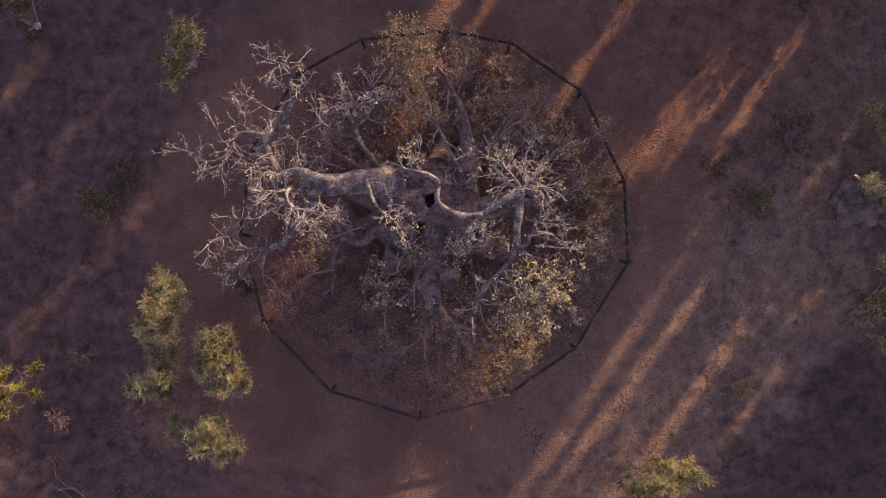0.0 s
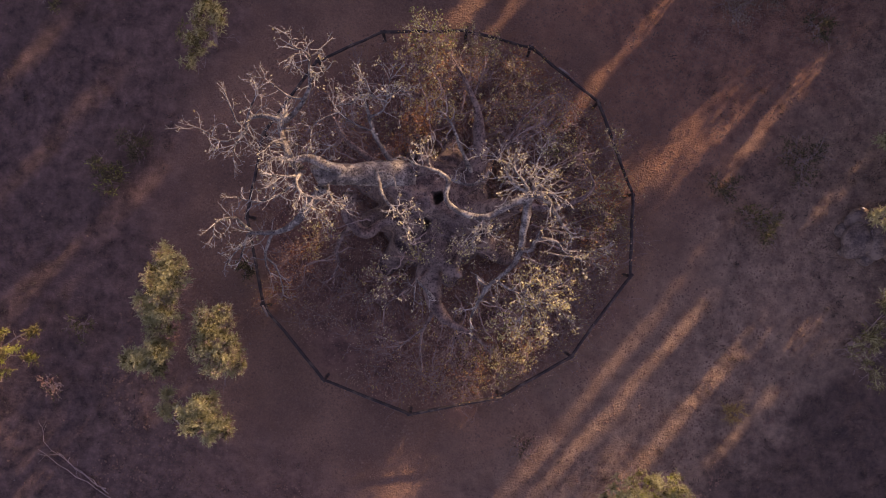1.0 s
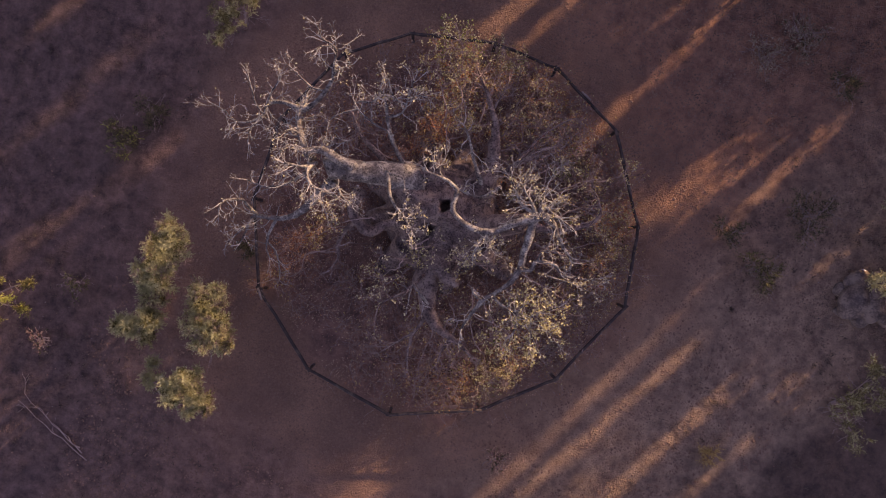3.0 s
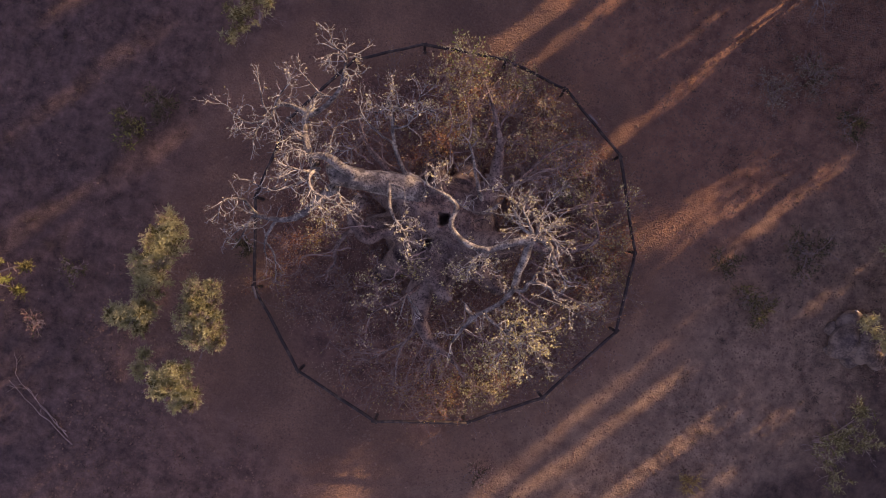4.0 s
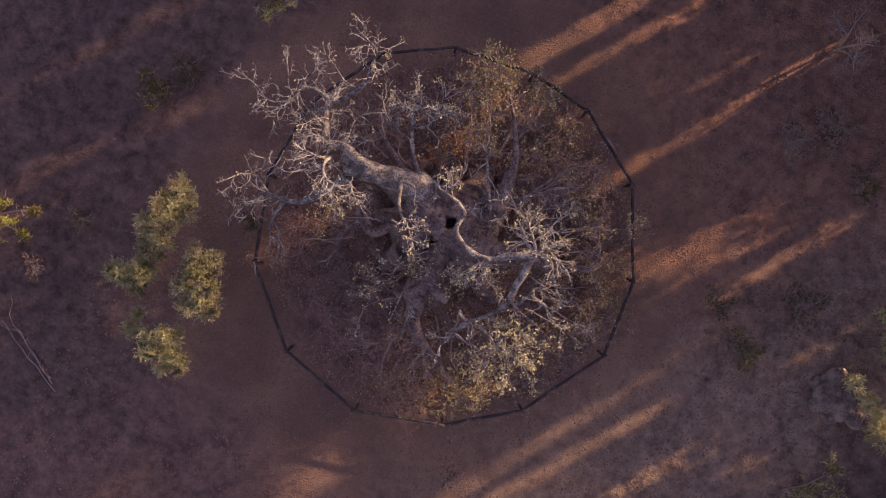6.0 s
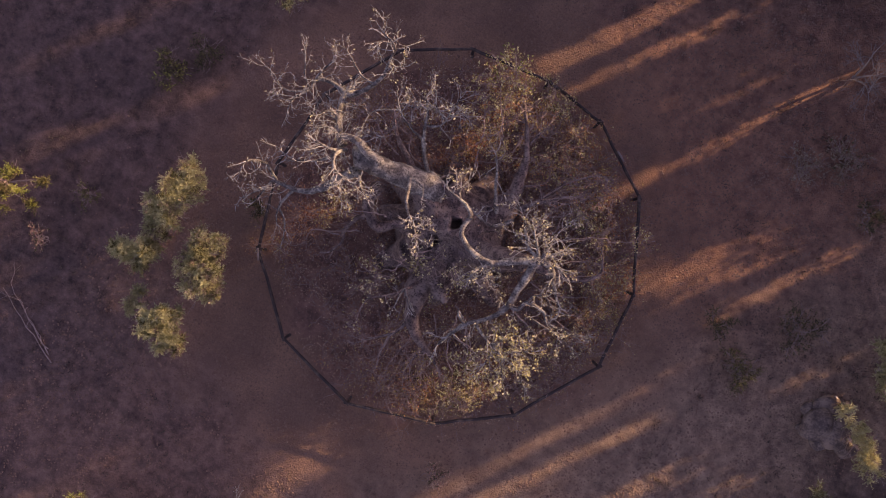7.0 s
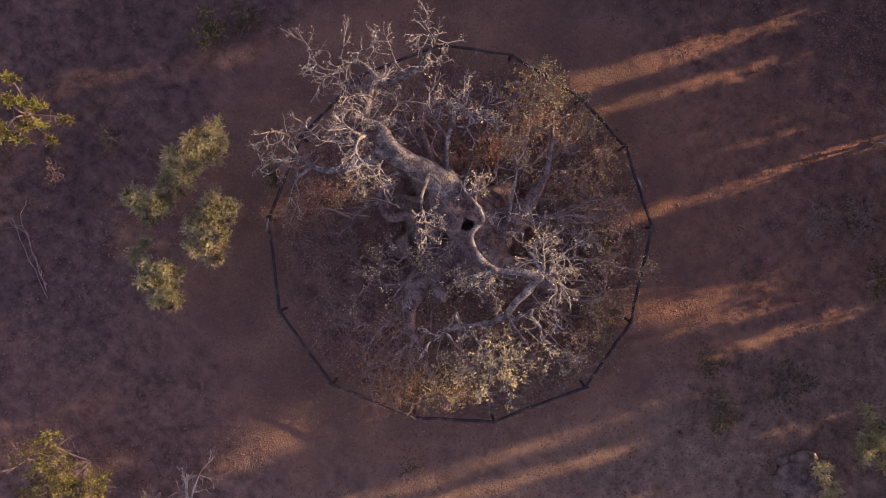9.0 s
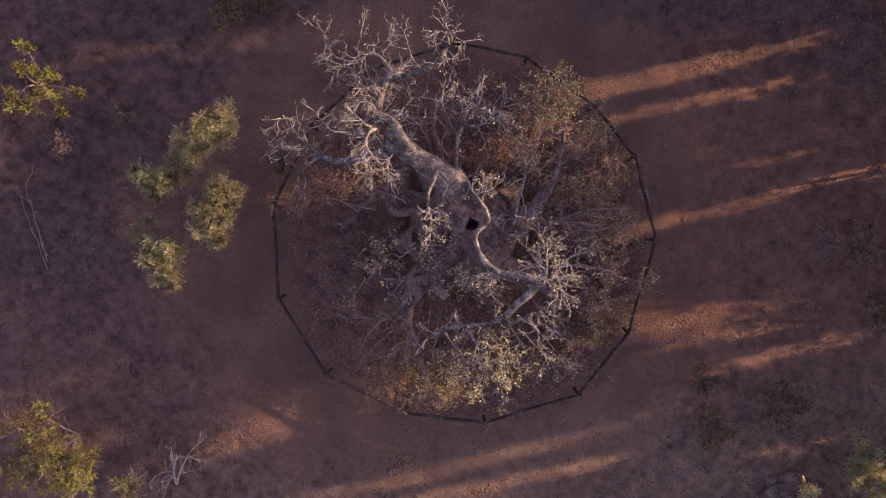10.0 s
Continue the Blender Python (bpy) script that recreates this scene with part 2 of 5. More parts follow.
def twig(tubes, tips, rng, p, way, length, r, depth, crook=0.5, rise=0.15, step=0.11, fork=0.5, least=0.0058):
    """A twig that bends steadily to one side and forks as it goes, like an antler; its ends are added to tips."""
    n = max(3, round(length / step))
    pts, rad, q, d = [p.copy()], [r], p.copy(), way.normalized()
    bend, turn = scatter_way(rng), rng.uniform(0.1, 0.55) * crook
    for i in range(n):
        d = (d + bend.cross(d) * turn + scatter_way(rng) * 0.3 * crook + Vector((0, 0, rise * 0.5))).normalized()
        if rng.random() < 0.18:
            turn = -turn
        q = q + d * length / n
        pts.append(q.copy())
        rad.append(max(least, r * (1 - 0.55 * (i + 1) / n)))
        if depth > 0 and 0 < i < n - 1 and rng.random() < fork:
            w = (d + scatter_way(rng) * 1.0).normalized()
            twig(tubes, tips, rng, q.copy(), w, length * rng.uniform(0.35, 0.7), max(least, rad[-1] * 0.8), depth - 1, crook, rise, step, fork, least)
    tubes.add(pts, rad, 6 if r > 0.03 else 5 if r > 0.015 else 4)
    tips.append((q, d))
    if depth > 0:
        for _ in range(2):
            w = (d + scatter_way(rng) * 0.75).normalized()
            twig(tubes, tips, rng, q.copy(), w, length * rng.uniform(0.35, 0.6), max(least, rad[-1] * 0.9), depth - 1, crook, rise, step, fork, least)


class Leaves:
    """Collects folded leaves of four corners."""

    def __init__(self):
        self.verts, self.faces = [], []

    def add(self, p, way, up, size, wide=0.31):
        across = way.cross(up)
        if across.length < 1e-3:
            across = way.orthogonal()
        across = across.normalized() * size * wide
        lift = across.cross(way).normalized() * size * 0.12
        n = len(self.verts)
        self.verts += [p, p + way * size * 0.55 + across + lift, p + way * size, p + way * size * 0.55 - across + lift]
        self.faces += [(n, n + 1, n + 2), (n, n + 2, n + 3)]

    def cluster(self, rng, p, count, size, spread=0.10):
        for _ in range(count):
            w = scatter_way(rng, 0.7)
            up = (Vector((0, 0, 1)) + scatter_way(rng) * 0.9).normalized()
            self.add(p + scatter_way(rng) * rng.random() * spread, w, up, size * rng.uniform(0.6, 1.25))

    def spray(self, rng, p, count, size, reach=0.26):
        """Short shoots that fan out and up from p, with leaves along each."""
        for _ in range(max(2, count // 8)):
            way = (scatter_way(rng) + Vector((0, 0, 0.45))).normalized()
            long = reach * rng.uniform(0.5, 1.15)
            for k in range(8):
                w = (way * 0.8 + scatter_way(rng) * 0.7).normalized()
                up = (Vector((0, 0, 1)) + scatter_way(rng) * 0.6).normalized()
                self.add(p + way * long * (k + 1) / 8, w, up, size * rng.uniform(0.6, 1.2) * (1.15 - 0.05 * k), 0.30)

    def mesh(self, name, mat):
        return mesh_of(name, self.verts, self.faces, mat)


# ---- ground ----
def ground_height(x, y):
    p = Vector((x, y, 0))
    near = math.hypot(x - RING.x, y - RING.y)
    worn = min(1.0, abs(near - 8.8) / 2.2)
    swell = (0.10 * noise.noise(p * 0.13) + 0.05 * noise.noise(p * 0.45)) * min(1, near / 9)
    return swell + (0.012 + 0.02 * worn) * noise.noise(p * 1.9) + (0.010 + 0.006 * worn) * noise.noise(p * 4.7) - 0.05 * (1 - worn)


def build_ground():
    fine = [i * 0.1 for i in range(-205, 206)]
    lines = [-900, -300, -120, -60, -40, -30, -25] + fine + [25, 30, 40, 60, 120, 300, 900]
    n = len(lines)
    verts = [(x, y, ground_height(x, y) if max(abs(x), abs(y)) < 200 else 0) for y in lines for x in lines]
    faces = [(j * n + i, j * n + i + 1, j * n + n + i + 1, j * n + n + i) for j in range(n - 1) for i in range(n - 1)]
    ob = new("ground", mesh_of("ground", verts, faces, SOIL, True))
    tagged(ob, "reddish-brown bare soil with a worn ring track and dry grass", "ground", kind="structure")


build_ground()

# ---- fence round the old tree ----
POSTS = [(-2.46, 7.33), (0.55, 7.6), (2.93, 7.16), (5.51, 5.38), (6.98, 2.17), (7.12, -0.77), (5.18, -3.84), (2.73, -5.5), (-0.42, -6.34),
         (-3.61, -5.34), (-5.97, -2.88), (-6.81, 0.3), (-6.46, 3.33), (-4.72, 6.1)]
RAIL_Z = 1.0


def build_fence():
    rng = random.Random(5)
    fence = tagged(new("fence"), "low fence of dark timber posts and a dark top rail", "fence")
    fence.location = (RING.x, RING.y, 0)
    base = -Vector((RING.x, RING.y, 0))
    tops = []
    for x, y in POSTS:
        p = Vector((x, y, 0)) + base
        t = Tubes()
        lean = Vector((rng.uniform(-0.03, 0.03), rng.uniform(-0.03, 0.03), 0))
        inside = p * -0.006
        t.add([p + inside + Vector((0, 0, -0.35)), p + inside + Vector((0, 0, 0.4)), p + lean + inside + Vector((0, 0, RAIL_Z + 0.03))], [0.06, 0.058, 0.055], 8, 0.1)
        part("post", t.mesh("post", FENCE_WOOD), fence)
        tops.append(p + Vector((0, 0, RAIL_Z + rng.uniform(-0.02, 0.02))))
    for i, a in enumerate(tops):
        b = tops[(i + 1) % len(tops)]
        along = (b - a).normalized() * 0.1
        t = Tubes()
        pts = [a - along + (b - a + along * 2) * k / 6 + Vector((rng.uniform(-0.02, 0.02), rng.uniform(-0.02, 0.02), 0.02 - 0.03 * math.sin(math.pi * k / 6))) for k in range(7)]
        t.add(pts, [0.062 - 0.008 * k / 6 for k in range(7)], 8, 0.15)
        part("rail", t.mesh("rail", FENCE_WOOD), fence)
    # pale pieces laid on the dark rail in place of the sun that strikes it
    for x, y, to in ((-5.99, -2.83, (0.5, -0.87)), (3.98, 6.52, (0.85, -0.53))):
        a = Vector((x, y, RAIL_Z + 0.06)) + base
        t = Tubes()
        t.add([a + Vector((*to, 0)) * 0.45 * k / 3 for k in range(4)], [0.035, 0.04, 0.04, 0.034], 8, 0.15)
        part("sunlit_rail", t.mesh("sunlit_rail", DEAD_WOOD), fence, "pale piece on the rail in place of sunlight")


build_fence()


# ---- the old baobab ----
def build_baobab():
    rng = random.Random(11)
    tree = tagged(new("baobab"), "huge old baobab with pale bare limbs and few yellow leaves", "tree")
    tree.location = (0, 1.0, 0)
    origin = Vector((0, 1.0, 0))
    # trunk: fused stems, then worked over with folds, bumps and hollows
    raw = Tubes()
    stems = [
        [(0, 1.0, -0.4, 2.3), (0, 1.0, 0.5, 2.0), (-0.05, 1.1, 1.6, 1.75), (-0.1, 1.2, 2.4, 1.45), (-0.2, 1.25, 3.0, 1.1), (-0.2, 1.3, 3.5, 0.65)],
        [(-0.4, 1.3, 2.2, 1.1), (-1.0, 1.75, 2.8, 0.82), (-1.6, 1.88, 3.3, 0.5), (-2.1, 1.85, 3.6, 0.3)],
        [(0, 0.6, 1.6, 0.95), (0.0, -0.2, 2.4, 0.62), (-0.1, -0.8, 2.5, 0.46), (-0.25, -1.5, 2.5, 0.36)],
        [(0.4, 1.4, 1.8, 1.0), (0.9, 2.0, 2.5, 0.62), (1.2, 2.8, 2.8, 0.36)],
        [(0.6, 0.9, 1.4, 1.0), (1.2, 0.8, 2.8, 0.6), (1.9, 1.0, 4.2, 0.38), (2.5, 1.15, 5.2, 0.29)],
        [(-0.4, 1.9, 2.6, 0.6), (-0.75, 2.3, 3.3, 0.42), (-0.9, 2.45, 3.7, 0.34)],
        [(0.1, -0.4, 2.4, 0.45), (0.4, -0.85, 2.9, 0.27), (0.75, -1.2, 3.1, 0.2)],
        [(-1.0, 0.7, 1.4, 0.7), (-1.7, 0.6, 2.1, 0.42), (-2.3, 0.45, 2.7, 0.3)],
    ]
    for k in range(9):
        a = k * 2 * math.pi / 9 + rng.uniform(-0.2, 0.2)
        out = Vector((math.cos(a), math.sin(a), 0))
        stems.append([(*(origin + out * 1.5 + Vector((0, 0, 1.8))), 0.5), (*(origin + out * 2.0 + Vector((0, 0, 0.6))), 0.5), (*(origin + out * rng.uniform(2.6, 3.2) + Vector((0, 0, -0.25))), 0.3)])
    for s in stems:
        line = curve(s, 5)
        raw.add([p[:3] for p in line], [p[3] for p in line], 20)
    lump = new("raw", raw.mesh("raw", BARK))
    mod = lump.modifiers.new("fuse", "REMESH")
    mod.mode, mod.voxel_size = "VOXEL", 0.045
    smooth = lump.modifiers.new("smooth", "SMOOTH")
    smooth.factor, smooth.iterations = 0.6, 10
    me = bpy.data.meshes.new_from_object(lump.evaluated_get(bpy.context.evaluated_depsgraph_get()))
    bpy.data.objects.remove(lump)
    bm = bmesh.new()
    bm.from_mesh(me)
    bm.normal_update()
    hollows = [(Vector((-0.02, 1.26, 3.5)), 0.15, 0.9), (Vector((-0.33, 0.42, 3.3)), 0.17, 0.7), (Vector((-0.92, 2.45, 3.7)), 0.22, 0.5)]
    moves = []
    for v in bm.verts:
        p = v.co
        fold = noise.noise(Vector((p.x * 1.4, p.y * 1.4, p.z * 0.5))) * 0.22
        bumps = noise.noise(p * 3.3) * 0.06 + noise.noise(p * 8.5) * 0.05 - abs(noise.noise(p * 6.0 + Vector((7, 2, 1)))) * 0.09
        thick = min(1.0, max(0.2, 2.0 - math.hypot(p.x, p.y - 1.1)))
        q = p + v.normal * (fold + bumps) * thick
        for c, r, deep in hollows:
            d = math.hypot((p.x - c.x) * 1.25, p.y - c.y) * (1 + 0.5 * noise.noise(p * 4.5))
            if d < r * 1.6 and p.z > c.z - 1.0:
                q = q + Vector((0, 0, -deep * 1.0 / (1 + (d / r) ** 6)))
        moves.append(q)
    for v, q in zip(bm.verts, moves):
        v.co = q - origin
    bm.to_mesh(me)
    bm.free()
    me.materials.clear()
    me.materials.append(BARK)
    me.polygons.foreach_set("use_smooth", [True] * len(me.polygons))
    part("trunk", me, tree, "bulging grey folded trunk with dark hollows")

    def limb(points, twigs, length, depth, mat=LIMB_BARK, leaf=0.0, foliage=CREAM, start=0.35, rise=0.12, end=2, size=0.08, crook=0.8, hollow=0.0):
        """A main limb with forking twigs along its outer part and at its end."""
        line = curve(points, 5)
        t = Tubes()
        pts = [Vector(p[:3]) - origin + scatter_way(rng) * min(0.014, p[3] * 0.3) for p in line]
        t.add(pts, [p[3] * (1 + 0.10 * noise.noise(Vector(p[:3]) * 3.1)) for p in line], 16 if line[0][3] > 0.1 else 9, 0.16, hollow)
        body = part("limb", t.mesh("limb", mat), tree)
        t, tips = Tubes(), []
        for k in range(twigs):
            i = min(len(pts) - 2, int((start + (1 - start) * (k + rng.random()) / twigs) * (len(pts) - 1)))
            d = (pts[i + 1] - pts[i]).normalized()
            w = (d * 0.45 + scatter_way(rng, 0.75) + Vector((0, 0, 0.15))).normalized()
            twig(t, tips, rng, pts[i], w, length * rng.uniform(0.55, 1.2), min(0.017, max(0.010, line[i][3] * 0.55)), depth + (rng.random() < 0.75), crook, rise)
        for k in range(end):
            d = (pts[-1] - pts[-2]).normalized()
            twig(t, tips, rng, pts[-1], (d + scatter_way(rng) * 0.6).normalized(), length * rng.uniform(0.6, 1.0), max(0.010, line[-1][3] * 0.8), depth, crook, rise)
        if t.faces:
            # twigs of the trunk-bark limbs get a darker colour that stands for their shade
            tagged(part("twigwork", t.mesh("twigwork", TWIG_BARK if mat == LIMB_BARK else SHRUB_BARK), body), kind="stuff")
        if leaf:
            l = Leaves()
            for p, d in tips:
                if rng.random() < leaf * 0.72:
                    l.cluster(rng, p, rng.randint(1, 3), size, 0.12)
            if l.faces:
                part("leaves", l.mesh("leaves", foliage), body, "withered yellow leaves")

    # western limb, broken off and hollow at its end, and the branches round its rim
    limb([(-1.15, 1.99, 3.10, 0.58), (-1.98, 1.91, 3.80, 0.42), (-2.59, 1.80, 4.20, 0.375), (-3.13, 1.74, 4.40, 0.36), (-3.59, 1.71, 4.50, 0.36), (-3.90, 1.63, 4.50, 0.36)], 0, 0.5, 1, end=0, hollow=0.5)
    limb([(-3.04, 1.82, 4.70, 0.173), (-3.46, 1.91, 4.90, 0.152), (-3.84, 2.06, 5.00, 0.134), (-4.19, 2.09, 5.00, 0.103), (-4.48, 2.00, 4.90, 0.104)], 7, 0.55, 1, start=0.3, end=0, leaf=0.03)
    limb([(-4.33, 1.77, 4.60, 0.156), (-4.64, 2.04, 4.60, 0.122), (-4.95, 2.53, 4.40, 0.106), (-5.15, 3.04, 4.20, 0.100), (-5.16, 3.35, 4.10, 0.093)], 25, 0.6, 1, start=0.05, end=2, leaf=0.03)
    limb([(-5.15, 3.33, 4.10, 0.093), (-5.56, 3.44, 4.00, 0.079), (-6.05, 3.44, 3.90, 0.072), (-6.29, 3.27, 3.90, 0.065), (-6.31, 3.01, 3.90, 0.052), (-6.49, 2.69, 3.90, 0.047), (-6.67, 2.39, 3.90, 0.034), (-6.66, 1.98, 3.90, 0.021)], 19, 0.55, 1, leaf=0.05, start=0.3)
    limb([(-6.30, 2.99, 3.90, 0.041), (-6.66, 2.67, 3.90, 0.034), (-7.00, 2.54, 4.00, 0.030), (-7.29, 2.61, 4.10, 0.025), (-7.52, 2.78, 4.20, 0.022), (-7.90, 2.90, 4.30, 0.015)], 9, 0.5, 1, leaf=0.09)
    limb([(-6.33, 2.96, 3.90, 0.034), (-6.61, 3.21, 4.10, 0.028), (-6.78, 3.66, 4.40, 0.023), (-6.96, 4.07, 4.60, 0.014)], 4, 0.4, 1, start=0.5, leaf=0.09)
    limb([(-6.28, 3.30, 3.90, 0.041), (-6.20, 3.65, 4.10, 0.030), (-6.02, 3.96, 4.30, 0.023), (-5.98, 4.22, 4.40, 0.015)], 7, 0.45, 1, leaf=0.06)
    limb([(-5.09, 3.31, 4.10, 0.093), (-4.86, 3.47, 4.20, 0.085), (-4.59, 3.74, 4.40, 0.077), (-4.38, 4.03, 4.60, 0.069), (-4.23, 4.38, 4.80, 0.062), (-4.24, 4.82, 5.00, 0.055), (-4.24, 5.16, 5.20, 0.044), (-4.42, 5.31, 5.30, 0.032), (-4.70, 5.40, 5.40, 0.024), (-4.88, 5.69, 5.50, 0.014)], 16, 0.5, 1, leaf=0.05, start=0.45)
    limb([(-4.24, 5.16, 5.20, 0.030), (-3.99, 5.34, 5.20, 0.022), (-3.73, 5.66, 5.20, 0.013)], 3, 0.35, 1, leaf=0.12)
    limb([(-4.39, 5.24, 5.30, 0.028), (-4.66, 5.15, 5.40, 0.024), (-4.85, 4.95, 5.50, 0.015)], 4, 0.35, 1)
    limb([(-4.44, 3.98, 4.60, 0.036), (-4.84, 4.01, 4.60, 0.029), (-5.14, 4.17, 4.60, 0.025), (-5.52, 4.42, 4.60, 0.018), (-5.79, 4.55, 4.60, 0.011)], 4, 0.4, 1, start=0.5, leaf=0.06)
    limb([(-4.20, 4.52, 4.90, 0.036), (-3.98, 4.75, 4.90, 0.027), (-3.70, 4.92, 4.90, 0.017)], 7, 0.35, 1, start=0.3, leaf=0.30)
    limb([(-4.92, 2.51, 4.40, 0.046), (-5.26, 2.56, 4.60, 0.034), (-5.52, 2.26, 4.70, 0.023)], 9, 0.5, 1, start=0.2, leaf=0.05)
    limb([(-4.67, 2.09, 4.60, 0.046), (-5.17, 2.04, 4.70, 0.034), (-5.37, 1.80, 4.80, 0.023)], 9, 0.45, 1, start=0.2, leaf=0.05)
    limb([(-4.29, 1.67, 4.60, 0.069), (-4.47, 1.50, 5.00, 0.061), (-4.72, 1.46, 5.20, 0.044), (-5.06, 1.45, 5.30, 0.028)], 13, 0.5, 1, start=0.15, leaf=0.06)
    limb([(-4.21, 1.70, 4.70, 0.068), (-4.30, 1.46, 5.20, 0.060), (-4.26, 1.18, 5.40, 0.054), (-4.06, 0.93, 5.50, 0.054), (-3.70, 0.84, 5.50, 0.044), (-3.29, 0.81, 5.40, 0.024)], 16, 0.5, 1, start=0.35, leaf=0.09)
    limb([(-4.34, 1.41, 4.90, 0.056), (-4.62, 1.11, 5.00, 0.045), (-5.04, 0.79, 5.00, 0.039), (-5.52, 0.63, 5.00, 0.036), (-5.87, 0.66, 5.00, 0.027), (-6.14, 0.73, 5.00, 0.016)], 16, 0.45, 1, start=0.2, leaf=0.05)
    limb([(-3.68, 1.16, 4.40, 0.057), (-3.38, 1.08, 4.80, 0.045), (-3.15, 0.81, 5.00, 0.033), (-2.80, 0.62, 5.00, 0.020)], 9, 0.45, 1, start=0.3, leaf=0.09)
    limb([(-3.70, 0.84, 5.50, 0.032), (-3.68, 0.48, 5.40, 0.027), (-3.44, 0.15, 5.30, 0.017)], 9, 0.4, 1, start=0.2, leaf=0.30)
    limb([(-3.67, 1.37, 3.90, 0.200), (-4.23, 0.64, 3.60, 0.146), (-4.61, 0.16, 3.30, 0.122), (-5.15, -0.18, 3.00, 0.090), (-5.71, -0.28, 2.90, 0.074), (-6.20, -0.35, 2.90, 0.058), (-6.31, -0.76, 3.00, 0.038), (-6.44, -1.30, 3.00, 0.021)], 13, 0.5, 1, start=0.5, leaf=0.05)
    limb([(-6.13, -0.24, 2.90, 0.054), (-6.29, -0.03, 3.60, 0.048), (-6.35, 0.10, 4.20, 0.046), (-6.54, 0.06, 4.60, 0.043), (-6.75, -0.13, 5.00, 0.033), (-6.76, -0.54, 5.10, 0.016)], 12, 0.45, 1, start=0.4, leaf=0.04)
    limb([(-6.31, -0.64, 3.00, 0.036), (-6.59, -0.99, 3.00, 0.027), (-6.83, -1.36, 3.10, 0.017)], 7, 0.4, 1, leaf=0.04)
    limb([(-5.46, -0.31, 2.90, 0.054), (-5.67, -0.80, 2.60, 0.048), (-5.68, -1.26, 2.50, 0.032), (-5.51, -1.61, 2.40, 0.019)], 3, 0.4, 1)
    limb([(-5.68, -1.09, 2.50, 0.037), (-5.36, -1.35, 2.40, 0.032), (-5.15, -1.82, 2.30, 0.027), (-5.05, -2.33, 2.20, 0.016)], 3, 0.4, 1)
    limb([(-1.14, 0.62, 2.70, 0.214), (-1.74, 0.38, 2.90, 0.171), (-2.25, -0.03, 3.00, 0.170), (-2.68, 0.18, 3.10, 0.189), (-2.95, 0.60, 3.30, 0.207), (-2.88, 1.16, 3.60, 0.224)], 3, 0.4, 1, BARK, leaf=0.18, end=0)
    limb([(-2.78, 0.23, 3.00, 0.114), (-3.13, -0.17, 2.60, 0.077), (-3.34, -0.70, 2.30, 0.069), (-3.25, -1.13, 2.10, 0.049), (-3.47, -1.63, 2.00, 0.025)], 4, 0.4, 1, BARK)
    # northern limbs
    limb([(-1.40, 2.22, 3.50, 0.073), (-1.79, 2.55, 4.00, 0.070), (-2.13, 3.05, 4.40, 0.063), (-2.32, 3.59, 4.80, 0.056), (-2.41, 3.92, 5.00, 0.040), (-2.65, 4.26, 5.20, 0.022)], 6, 0.45, 1, start=0.7, leaf=0.12)
    limb([(-2.30, 3.54, 4.80, 0.045), (-1.94, 3.71, 4.90, 0.033), (-1.80, 3.95, 5.00, 0.030), (-1.77, 4.35, 5.10, 0.027), (-1.71, 4.75, 5.20, 0.016)], 13, 0.5, 1, start=0.3, leaf=0.2)
    limb([(-1.81, 3.98, 5.00, 0.028), (-2.21, 4.16, 5.10, 0.027), (-2.42, 4.49, 5.20, 0.022), (-2.59, 4.75, 5.20, 0.013)], 9, 0.45, 1, start=0.2, leaf=0.1)
    limb([(-1.74, 4.16, 5.00, 0.027), (-1.51, 4.35, 5.10, 0.022), (-1.16, 4.31, 5.10, 0.013)], 9, 0.4, 1, start=0.2, leaf=0.4)
    limb([(-2.05, 3.06, 4.40, 0.046), (-2.31, 3.17, 4.60, 0.036), (-2.59, 3.23, 4.80, 0.031), (-2.89, 3.36, 4.90, 0.031), (-3.23, 3.58, 5.00, 0.028), (-3.50, 3.92, 5.00, 0.017)], 6, 0.45, 1, start=0.6, leaf=0.12)
    limb([(-3.23, 3.58, 5.00, 0.028), (-3.64, 3.38, 5.00, 0.027), (-3.94, 3.16, 5.00, 0.025), (-4.04, 2.82, 5.00, 0.020), (-3.99, 2.46, 5.00, 0.012)], 6, 0.4, 1, leaf=0.06)
    limb([(-3.33, 3.76, 5.00, 0.025), (-3.13, 3.84, 5.00, 0.022), (-2.85, 3.89, 5.00, 0.020), (-2.68, 4.38, 5.10, 0.012)], 7, 0.45, 1, start=0.2, leaf=0.25)
    limb([(-2.02, 2.11, 3.20, 0.131), (-2.54, 2.56, 3.30, 0.097), (-3.02, 2.88, 3.20, 0.074), (-3.34, 3.24, 3.00, 0.048), (-3.54, 3.51, 2.90, 0.030)], 7, 0.5, 1, BARK, start=0.5)
    limb([(-3.37, 2.66, 4.40, 0.034), (-3.54, 2.51, 4.50, 0.025), (-3.81, 2.41, 4.50, 0.017)], 7, 0.4, 1, start=0.1)
    limb([(-2.00, 1.93, 4.30, 0.063), (-1.83, 1.55, 5.00, 0.058), (-1.65, 1.10, 5.50, 0.054), (-1.41, 0.81, 5.70, 0.044), (-1.12, 0.58, 5.80, 0.032), (-0.81, 0.22, 5.80, 0.017)], 12, 0.5, 1, start=0.6, leaf=0.3, end=3)
    limb([(-1.97, 1.86, 4.40, 0.046), (-1.67, 1.83, 4.80, 0.039), (-1.45, 1.78, 5.00, 0.030), (-1.33, 1.57, 5.10, 0.017)], 1, 0.3, 1, start=0.6)
